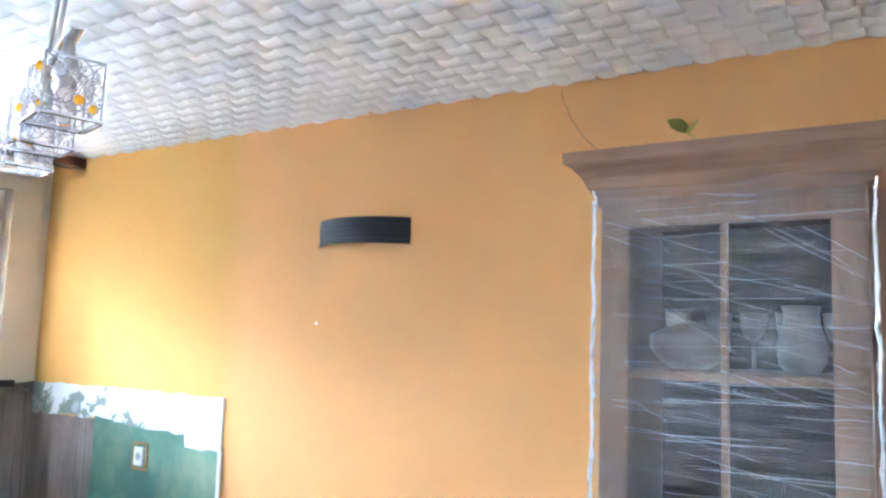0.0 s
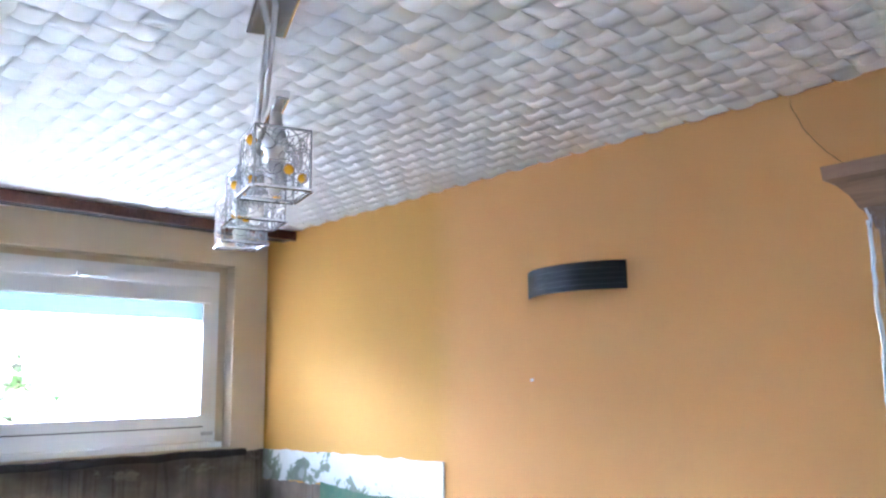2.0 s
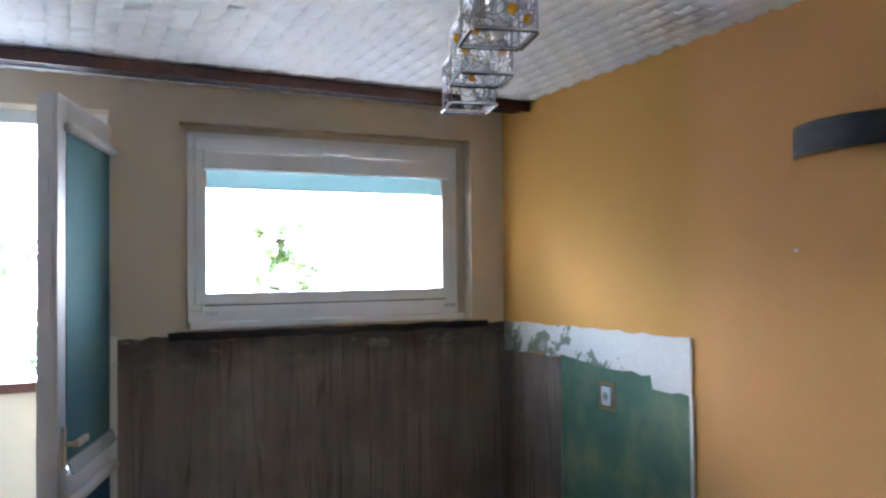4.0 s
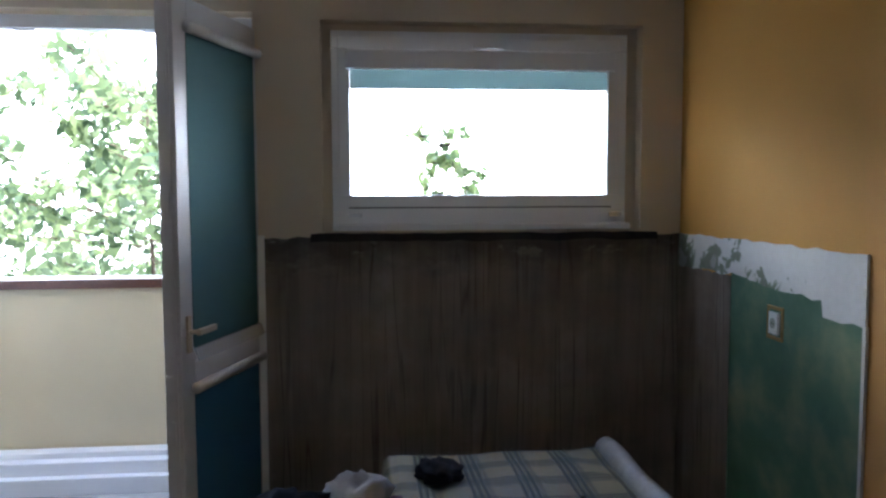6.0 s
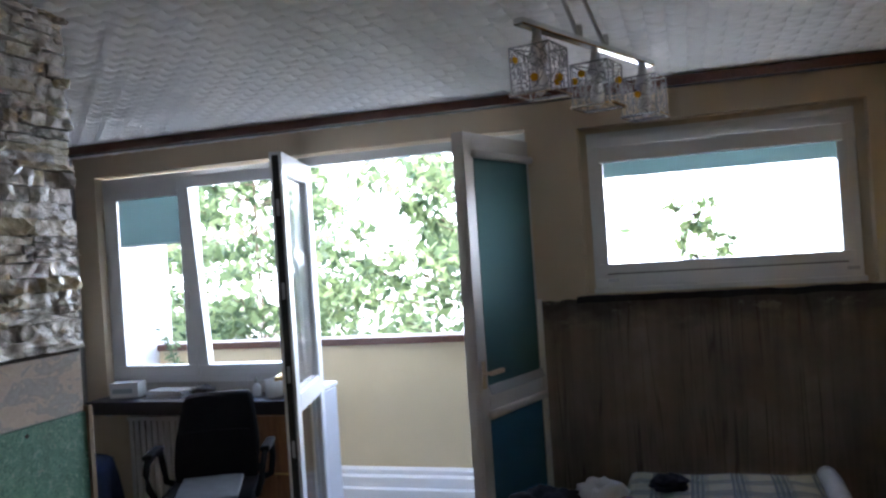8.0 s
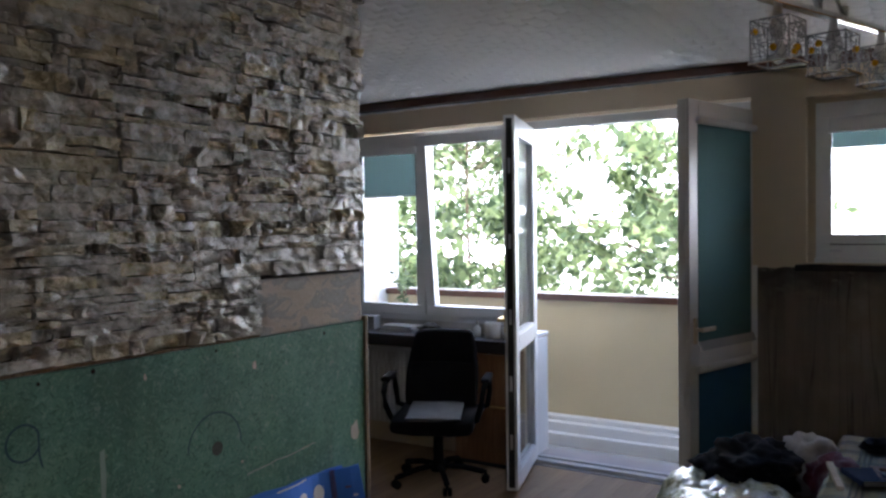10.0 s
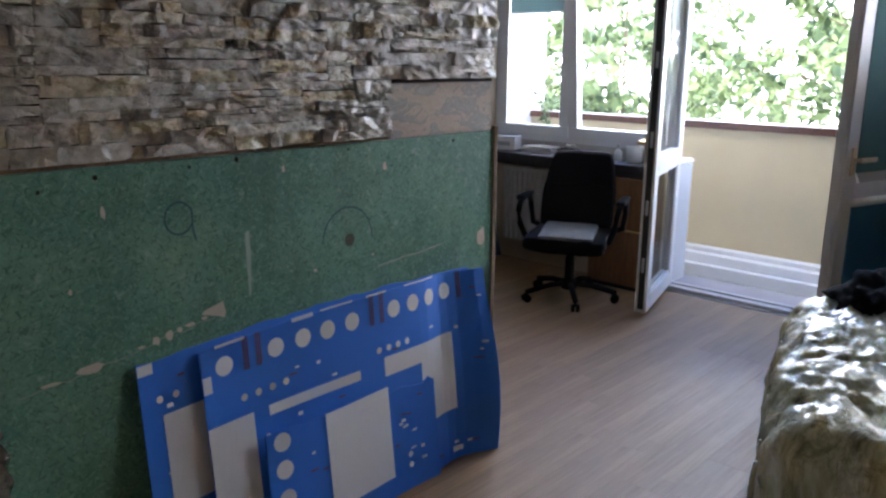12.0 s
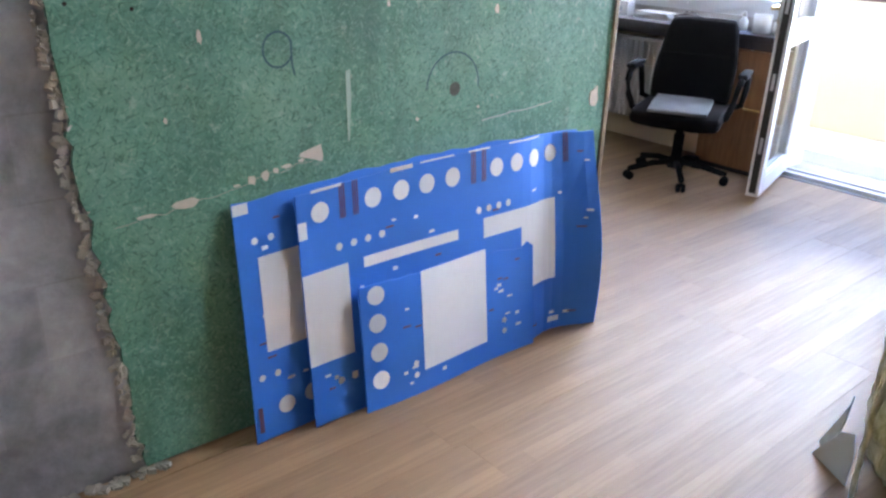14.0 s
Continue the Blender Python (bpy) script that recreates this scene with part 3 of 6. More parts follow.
low = [(0.01, 1.375), (0.01, 1.225)] + ragged((0.01, 1.225), (0.5, 1.235), 9, 0.012) + [(0.55, 1.245)] + ragged((0.55, 1.235), (1.17, 1.215), 12, 0.008) + [(1.175, 1.22), (1.185, 1.165)] + ragged((1.185, 1.165), (1.39, 1.165), 4, 0.006) + [(1.402, 1.165), (1.402, 1.385)] + ragged((1.402, 1.385), (0.01, 1.375), 26, 0.005)
tagged(part("wall_panel_peeled", prism(low, -0.009, "y", 0.0), PEELED), "peeling white plaster band over green paint", "wall", kind="structure")
low = [(1.392, 0.0), (1.408, 0.0), (1.408, 1.17), (1.392, 1.17)]
tagged(part("trim_edge", prism(low, -0.01, "y", 0.0), WHITE_WALL), "white plaster edge beside the green paint", "trim", kind="structure")
low = [(-1.72, 1.35)] + ragged((-1.72, 1.35), (-0.13, 1.352), 24, 0.006) + [(-0.13, 1.352), (-0.13, 1.384)] + ragged((-0.13, 1.384), (-1.72, 1.386), 24, 0.004) + [(-1.72, 1.385)]
tagged(part("trim_sill_stub", prism(low, 0.045, "x", 0.007), simple("blackened_mortar", (0.05, 0.045, 0.042), 0.9, 0, 0.4, 12, 60, 0.6, 0.004)), "blackened mortar ledge where the sill was torn off", "trim", kind="structure")

# old mark and crack on the orange wall
crack = bmesh.new()
sweep(crack, [(2.89 + 0.155 * (k / 14) ** 1.6 + rng.uniform(-0.003, 0.003), -0.0004, 2.49 - 0.25 * k / 14) for k in range(15)], 0.0010, 5)
tagged(part("trim_crack", crack, simple("thin_dark_crack", (0.16, 0.10, 0.05), 0.9)), "thin crack running down the orange wall", "crack", kind="structure")
tagged(part("trim_filler_spot", lump((1.879, -0.001, 1.703), (0.007, 0.002, 0.006), 0.4, 3, 3.0, 2), WHITE_WALL), "small filler spot on the orange wall", "spot", kind="structure")

# partition with stone cladding above a green board
PX0, PY = 2.438, -2.963
partition = boxes("wall_partition", [((PX0, PY - 0.13, 0.0), (ROOM_X, PY, 2.515))], CONCRETE, "partition with bare grey plaster, ledge stone and green board")
board = [(PX0, 0.012), (4.248, 0.012)]
edge = ragged((4.248, 0.012), (4.343, 1.258), 40, 0.011)
board += edge + [(4.343, 1.258), (PX0, 1.258)]
tagged(part("wall_board", prism(board, 0.014, "y", PY), GREEN_BOARD), "worn green painted board with scuffs and screw holes", "wall", kind="structure")
rim = bmesh.new()
for (x, z) in edge:
    for k in range(7):
        s = rng.uniform(0.003, 0.010)
        c = (x + rng.uniform(-0.003, 0.026), PY + rng.uniform(-0.001, 0.008), z + rng.uniform(-0.016, 0.016))
        add_box(rim, [-s, -s * 0.5, -s], [s, s * 0.5, s], 0, pose(*c, rng.uniform(0, 90), rng.uniform(0, 90), rng.uniform(0, 90)))
for k in range(60):
    s = rng.uniform(0.003, 0.012)
    c = (4.20 + 0.35 * rng.random() ** 2, PY + 0.012 + rng.uniform(0, 0.03), s * 0.5)
    add_box(rim, [-s, -s, -s * 0.6], [s, s, s * 0.6], 0, pose(*c, rng.uniform(-20, 20), rng.uniform(-20, 20), rng.uniform(0, 90)))
tagged(part("trim_broken_plaster", rim, BOARD_EDGE), "crumbled plaster along the board's broken edge", "plaster", kind="structure")
boxes("trim_post", [((PX0 - 0.022, PY - 0.12, 0.0), (PX0 - 0.002, PY + 0.022, 1.275))], POST_WOOD, "old brown wooden edge post at the partition's end", "post", 0.003)
tagged(part("wall_patch", prism([(PX0, 1.262), (2.998, 1.262), (2.998, 1.447), (PX0, 1.447)], 0.007, "y", PY), PINK_PLASTER), "pinkish bare plaster where stones came off", "wall", kind="structure")
# dark sheet behind the stones, painting the shade in their gaps
boxes("wall_mortar", [((2.998, PY - 0.001, 1.272), (5.2, PY + 0.003, 1.44)), ((PX0, PY - 0.001, 1.447), (5.2, PY + 0.003, 2.51))], simple("painted_joint_shade", (0.045, 0.038, 0.03), 0.95, 0, 0.3, 30, 90, 0.5, 0.003), "dark backing sheet painting the shade in the stone joints", "wall")
boxes("trim_ledge", [((2.998, PY, 1.262), (5.2, PY + 0.02, 1.270))], POST_WOOD, "thin brown joint under the stones", "trim")

# outside: balcony, facade, ground
boxes("balcony_floor", [((-1.297, -5.4, -0.323), (-0.4, -1.85, -0.12))], GREY_RENDER, "grey concrete balcony floor", "floor")
boxes("parapet", [((-1.26, -5.4, -0.32), (-1.12, -1.85, 1.02))], PARAPET, "cream rendered balcony parapet", "parapet")
boxes("parapet_cap", [((-1.297, -5.4, 1.02), (-1.09, -1.85, 1.075))], RAIL_WOOD, "dark red wooden cap board on the parapet", "rail", 0.006)
# unseen wall, added to block slanting light through the high window
boxes("wall_balcony_end", [((-1.3, -1.85, -0.32), (-0.4, -1.74, 2.7))], WHITE_WALL, "unseen white wall added to block slanting light into the high window", "wall")
boxes("wall_balcony_side", [((-1.3, -5.5, -0.32), (-0.4, -5.4, 2.7))], WHITE_WALL, "white balcony side wall", "wall")
# unseen building mass, added so that no sun reaches room or balcony
boxes("facade", [((-0.4, -12.0, 2.9), (9.0, 5.0, 9.0)), ((-0.4, -12.0, -9.0), (9.0, 5.0, -0.32)), ((-0.4, -12.0, -0.32), (9.0, -5.6, 2.9)), ((-0.4, 0.5, -0.32), (9.0, 5.0, 2.9)), ((7.0, -5.6, -0.32), (9.0, 0.5, 2.9))], GREY_RENDER, "unseen rendered block of flats added round the room to keep the sun out", "building")
boxes("ground", [((-900, -900, -9.3), (900, 900, -9.05))], GROUND, "pale paved ground below the flat", "ground")

# hazy bright sky far beyond the trees
hz = bmesh.new()
add_box(hz, (-181, -150, -10), (-180, 300, 95))
glow = Mat("hazy_sky")
em = glow.n.new("ShaderNodeEmission")
em.inputs["Color"].default_value, em.inputs["Strength"].default_value = (0.90, 0.96, 1.0, 1), HAZE
glow.put(em.outputs[0], glow.n["Material Output"].inputs[0])
tagged(part("backdrop", hz, glow.m), "bright hazy sky over the distance", "sky", kind="structure")

# ---- windows and doors ----
FX = -0.07


def profile_frame(y0, y1, z0, z1, w, x0, x1, m=None, bevel=0.006):
    """Four mitred-looking rails of a window frame."""
    bm = bmesh.new()
    for lo, hi in (((x0, y0, z0), (x1, y1, z0 + w)), ((x0, y0, z1 - w), (x1, y1, z1)), ((x0, y0, z0 + w), (x1, y0 + w, z1 - w)), ((x0, y1 - w, z0 + w), (x1, y1, z1 - w))):
        add_box(bm, lo, hi, bevel, m)
    return bm


def pane(y0, y1, z0, z1, x, parent, m=None):
    bm = bmesh.new()
    add_box(bm, (x - 0.002, y0, z0), (x + 0.002, y1, z1), 0, m)
    g = part("pane", bm, GLASS, parent)
    g.visible_shadow = False
    return g


def high_window():
    w = thing("window_1", "white plastic hopper window with a teal blind rolled up", "window", kind="structure")
    y0, y1, z0, z1 = -1.626, -0.245, 1.396, 2.302
    part("lower_rail", box((FX - 0.045, y0 + 0.06, z0 + 0.07), (FX + 0.012, y1 - 0.06, z0 + 0.112), 0.004), PVC, w)
    part("window_frame", profile_frame(y0, y1, z0, z1, 0.08, FX - 0.07, FX), PVC, w)
    sash = part("sash", profile_frame(y0 + 0.03, y1 - 0.04, z0 + 0.106, z1 - 0.03, 0.055, FX - 0.05, FX + 0.015), PVC, w)
    pane(y0 + 0.08, y1 - 0.09, z0 + 0.15, z1 - 0.12, FX - 0.03, sash)
    part("blind", box((FX + 0.001, -1.54, 2.04), (FX + 0.004, -0.338, 2.18)), BLIND, w, "teal fabric roller blind")
    part("blind_bar", box((FX - 0.001, -1.532, 2.027), (FX + 0.006, -0.338, 2.037), 0.002), PVC, w)
    part("cassette", box((FX + 0.013, -1.56, 2.125), (FX + 0.05, -0.31, 2.215), 0.012), PVC, w, "white blind cassette")
    h = box((FX + 0.015, -0.98, 2.225), (FX + 0.03, -0.84, 2.243), 0.005)
    add_box(h, (FX + 0.012, -0.925, 2.22), (FX + 0.022, -0.895, 2.25), 0.003)
    part("window_handle", h, PVC, w, "white window handle")
    for y in (-1.52, -0.30):
        part("hinge", box((FX + 0.012, y - 0.03, z0 + 0.06), (FX + 0.024, y + 0.03, z0 + 0.078), 0.003), STEEL, w)
    # dark strip painting the shadow gap between sash and frame
    part("gasket", box((FX + 0.0005, y0 + 0.075, z0 + 0.1005), (FX + 0.013, y1 - 0.075, z0 + 0.1055)), SEAL, w, "thin dark strip painting the shadow gap under the sash")
    part("window_sill", box((FX - 0.01, y0 + 0.002, z0 + 0.001), (0.012, y1 - 0.002, z0 + 0.028), 0.003), PVC, w, "narrow white sill strip")
    return w


def left_window():
    w = thing("window_2", "white plastic double window, one sash tilted open", "window", kind="structure")
    y0, y1, z0, z1 = WIN_L, DOOR_L, SILL_Z + 0.07, 2.345
    ym = -4.275
    part("window_frame", profile_frame(y0, y1, z0, z1, 0.06, FX - 0.07, FX), PVC, w)
    part("mullion", box((FX - 0.06, ym - 0.03, z0 + 0.06), (FX - 0.001, ym + 0.03, z1 - 0.06), 0.004), PVC, w)
    part("base_profile", box((FX - 0.07, y0, SILL_Z - 0.001), (FX - 0.004, y1, z0), 0.003), DIRTY_SHADED_PVC, w)
    left = part("sash", profile_frame(y0 + 0.045, ym - 0.005, z0 + 0.04, z1 - 0.04, 0.078, FX - 0.05, FX + 0.015), PVC, w)
    pane(y0 + 0.11, ym - 0.07, z0 + 0.1, z1 - 0.1, FX - 0.03, left)
    tilt = Matrix.Translation((FX, 0, z0 + 0.04)) @ pose(0, 0, 0, 0, 5.5, 0) @ Matrix.Translation((-FX, 0, -z0 - 0.04))
    right = part("sash", profile_frame(ym + 0.005, y1 - 0.04, z0 + 0.04, z1 - 0.04, 0.078, FX - 0.05, FX + 0.015, tilt), PVC, w)
    pane(ym + 0.07, y1 - 0.1, z0 + 0.1, z1 - 0.1, FX - 0.03, right, tilt)
    part("blind", box((FX + 0.001, y0 + 0.13, 1.875), (FX + 0.004, ym - 0.085, 2.23)), BLIND, w, "teal fabric roller blind half down")
    part("blind_bar", box((FX - 0.001, y0 + 0.13, 1.866), (FX + 0.008, ym - 0.085, 1.878), 0.002), PVC, w)
    part("cassette", box((FX + 0.013, y0 + 0.1, 2.185), (FX + 0.05, ym - 0.06, 2.235), 0.012), PVC, w, "white blind cassette")
    h = box((FX + 0.015, ym - 0.055, 1.50), (FX + 0.028, ym - 0.025, 1.58), 0.005)
    add_box(h, (FX + 0.03, ym - 0.05, 1.42), (FX + 0.05, ym - 0.028, 1.55), 0.006)
    part("window_handle", h, PVC, w, "white window handle")
    return w


def door_leaf(name, label, width, m, inner, blinds):
    """A two-pane plastic door leaf; local x runs from the hinge, z up, inner: the side (+1/-1 along y) that faces the room when shut."""
    d = thing(name, label, "door", m, kind="structure")
    z0, z1, st, bar = 0.0, 2.247, 0.098, 0.855 if blinds else 0.88
    fr = bmesh.new()
    for lo, hi in (((0, z0), (st, z1)), ((width - st, z0), (width, z1)), ((st, z0), (width - st, st)), ((st, z1 - st), (width - st, z1)), ((st, bar - 0.045), (width - st, bar + 0.045))):
        add_box(fr, (lo[0], -0.035, lo[1]), (hi[0], 0.035, hi[1]), 0.006)
    part("door_frame", fr, PVC if not blinds else DIRTY_SHADED_PVC, d)
    for a, b in ((st, bar - 0.045), (bar + 0.045, z1 - st)):
        g = part("pane", box((st - 0.01, -0.008, a - 0.01), (width - st + 0.01, 0.008, b + 0.01)), GLASS, d)
        g.visible_shadow = False
        beads = bmesh.new()
        for s in (-1, 1):
            for lo, hi in (((st, a), (st + 0.016, b)), ((width - st - 0.016, a), (width - st, b)), ((st + 0.016, a), (width - st - 0.016, a + 0.016)), ((st + 0.016, b - 0.016), (width - st - 0.016, b))):
                add_box(beads, (lo[0], s * 0.009, lo[1]), (hi[0], s * 0.03, hi[1]), 0.003)
        part("glazing_bead", beads, PVC if not blinds else DIRTY_SHADED_PVC, d)
    part("seal", box((width - 0.001, -0.018, 0.02), (width + 0.004, 0.018, z1 - 0.02)), SEAL if not blinds else DIRTY_SHADED_PVC, d, "rubber edge seal")
    lock = bmesh.new()
    for z in (0.25, 0.6, 1.0, 1.45, 1.9):
        add_box(lock, (width + 0.002, -0.008, z), (width + 0.009, 0.008, z + 0.09), 0.002)
    part("lock_strip", lock, STEEL if not blinds else DIRTY_SHADED_PVC, d)
    hd = bmesh.new()
    add_box(hd, (width - 0.062, inner * 0.034, 0.94), (width - 0.034, inner * 0.046, 1.08), 0.005)
    add_tube(hd, (width - 0.048, inner * 0.045, 1.02), (width - 0.048, inner * 0.085, 1.02), 0.009)
    add_box(hd, (width - 0.17, inner * 0.074, 1.008), (width - 0.04, inner * 0.092, 1.032), 0.006)
    part("door_handle", hd, BRASS if not blinds else PALE_WOOD, d, "worn lever handle")
    if blinds:
        y = inner * 0.037
        part("blind", box((st - 0.012, y - 0.0015, 0.945), (width - st + 0.012, y + 0.0015, 2.152)), DOOR_BLIND, d, "teal roller blind pulled down, darkened as nothing lights it from behind")
        part("blind", box((st - 0.012, y - 0.0015, 0.06), (width - st + 0.012, y + 0.0015, 0.795)), DARK_BLIND, d, "blue roller blind pulled down")
        slat = box((st - 0.02, min(y, y + 0.012 * inner), 0.905), (width - st + 0.02, max(y, y + 0.012 * inner), 0.952), 0.002)
        for v in slat.verts:
            v.co.y += inner * 0.020 * (0.952 - v.co.z) / 0.047
        part("blind_bar", slat, simple("glossy_white_bar", (0.85, 0.85, 0.86), 0.12, 0.55, 0.03, 5, 40, 0.02), d, "glossy white blind bar tilted outwards")
        for z in (0.802, 2.135):
            part("roller_tube", tube((st - 0.03, y + inner * 0.016, z), (width - st + 0.03, y + inner * 0.016, z), 0.021, 16), DIRTY_SHADED_PVC, d, "roller blind tube", True)
    return d


high_window()
left_window()
ang = math.degrees(math.atan2(-2.184 + 1.968, 0.644 + 0.062))
door_leaf("door_1", "worn white balcony door leaf standing open with blinds down, backlit shade in its colour", 0.738, pose(-0.062, -1.970, 0.04, 0, 0, ang), 1, True)
ang = math.degrees(math.atan2(-3.191 + 3.40, 0.691 + 0.05))
door_leaf("door_2", "white glazed balcony door leaf standing open", 0.77, pose(-0.05, -3.402, 0.04, 0, 0, ang), -1, False)
frame_bm = bmesh.new()
add_box(frame_bm, (FX - 0.07, DOOR_R - 0.055, 0.03), (FX, DOOR_R, 2.29), 0.005)
add_box(frame_bm, (FX - 0.07, DOOR_L, 0.03), (FX, DOOR_L + 0.05, 2.29), 0.005)
add_box(frame_bm, (FX - 0.07, DOOR_L, 2.29), (FX, DOOR_R, 2.349), 0.005)
for y in (-3.0, -2.45):
    add_box(frame_bm, (FX - 0.05, y, 2.283), (FX - 0.02, y + 0.09, 2.292), 0.002)
door_frame = tagged(part("door_frame_balcony", frame_bm, PVC), "white plastic balcony door frame", "door frame", kind="structure")
boxes("trim_outer_step", [((-0.42, DOOR_L, -0.012), (-0.141, DOOR_R, -0.004))], make_paint("pinkish_step_tile", (0.40, 0.36, 0.34), 0.15, 0.5), "pinkish tiled step outside the balcony door", "step")
boxes("trim_threshold_edge", [((-0.006, DOOR_L + 0.02, -0.004), (0.022, DOOR_R - 0.02, 0.006))], STEEL, "dull metal edge strip along the threshold", "trim", bevel=0.002)
boxes("threshold", [((-0.14, DOOR_L, -0.012), (-0.105, DOOR_R, 0.03)), ((-0.105, DOOR_L, -0.012), (-0.06, DOOR_R, 0.016)), ((-0.06, DOOR_L, -0.012), (-0.008, DOOR_R, 0.03))], DIRTY_SHADED_PVC, "white plastic door threshold", "threshold", bevel=0.004)
boxes("trim_outer_sill", [((-0.46, WIN_L, 0.83), (-0.14, DOOR_L - 0.01, 0.855))], PVC, "white outer window sill", "sill", bevel=0.004)
boxes("trim_jamb", [((-0.41, DOOR_L - 0.006, -0.12), (-0.14, DOOR_L + 0.004, 0.825))], PVC, "white board on the wall end under the window", "trim")
boxes("trim_jamb_right", [((-0.001, DOOR_R + 0.001, 0.0), (0.012, DOOR_R + 0.035, 1.38))], WHITE_WALL, "white strip beside the door opening", "trim")

# ---- curtain rail ----
rail = thing("curtain_rail", "dark red-brown wooden curtain rail fixed under the ceiling", "curtain rail", pose(0.330, -2.6, TOP, 0, 0, 2.0))
rb = box((-0.055, -2.52, -0.048), (0.055, 2.588, -0.006), 0.006)
part("rail_board", rb, RAIL_WOOD, rail)
part("front_strip", box((0.05, -2.52, -0.056), (0.068, 2.586, -0.004), 0.006), RAIL_WOOD, rail)
for y in (-0.02, 0.02):
    part("track", box((y - 0.006, -2.5, -0.053), (y + 0.006, 2.55, -0.046)), BLACK, rail)


# ---- wall lamps ----
def sconce():
    s = thing("wall_lamp", "black curved half-drum wall lamp", "wall lamp", group="wall lamps")
    R, n, w, h = 0.30, 28, 0.2165, 0.096
    half = math.asin(w / R)
    bm = bmesh.new()
    ring = []
    for k in range(n + 1):
        a = -half + 2 * half * k / n
        for r in (R, R - 0.006):
            x, y = r * math.sin(a), -(r * math.cos(a) - R * math.cos(half)) - 0.002
            ring.append([bm.verts.new((x, min(y, -0.001), z)) for z in (-h / 2, h / 2)])
    for k in range(n):
        o0, i0, o1, i1 = ring[2 * k], ring[2 * k + 1], ring[2 * k + 2], ring[2 * k + 3]
        for f in ((o0[0], o1[0], o1[1], o0[1]), (i0[0], i0[1], i1[1], i1[0]), (o0[1], o1[1], i1[1], i0[1]), (o0[0], i0[0], i1[0], o1[0])):
            bm.faces.new(f)
    part("shade", bm, SCONCE, s)
    for z in (-0.030, -0.012, 0.006, 0.024):
        arc = [(R * math.sin(a), -(R * math.cos(a) - R * math.cos(half)) - 0.0028, z) for a in [-half * 0.985 + 1.97 * half * k / 20 for k in range(21)]]
        part("rib", sweep(bmesh.new(), arc, 0.0014, 5), SCONCE, s)
    part("back_plate", box((-0.06, -0.012, -0.035), (0.06, -0.001, 0.035), 0.003), BLACK, s)
    part("lamp_holder", tube((-0.04, -0.035, -0.005), (0.04, -0.035, -0.005), 0.014), CERAMIC, s, "", True)
    return s


sc = sconce()
sc.matrix_basis = Matrix.Translation((2.093, 0, 2.046))
copy_thing(sc, Matrix.Translation((3.995, 0, 2.055)))

# ---- socket ----
so = thing("wall_socket", "white socket set in a rough ochre plaster square", "socket", (0.888, -0.004, 1.095))
part("plaster_edge", profile_frame(-0.055, 0.055, -0.062, 0.062, 0.014, -0.004, 0.006, pose(0, 0, 0, 0, 0, -90)), SOCKET_FRAME, so)
face = box((-0.03, -0.012, -0.04), (0.03, 0.0, 0.04), 0.004)
part("face_plate", face, PVC, so)
part("socket_well", tube((0, -0.0125, 0), (0, -0.010, 0), 0.019, 20), GREY_CARD, so)
for x in (-0.008, 0.008):
    part("pin_hole", tube((x, -0.0132, 0), (x, -0.0124, 0), 0.003, 8), DARK_HOLE, so)


# ---- pendant lamp ----
CRYSTAL = simple("polished_silver_wire", (0.93, 0.94, 0.97), 0.22, 0.7, 0.03, 30, 90, 0.3, 0.001)


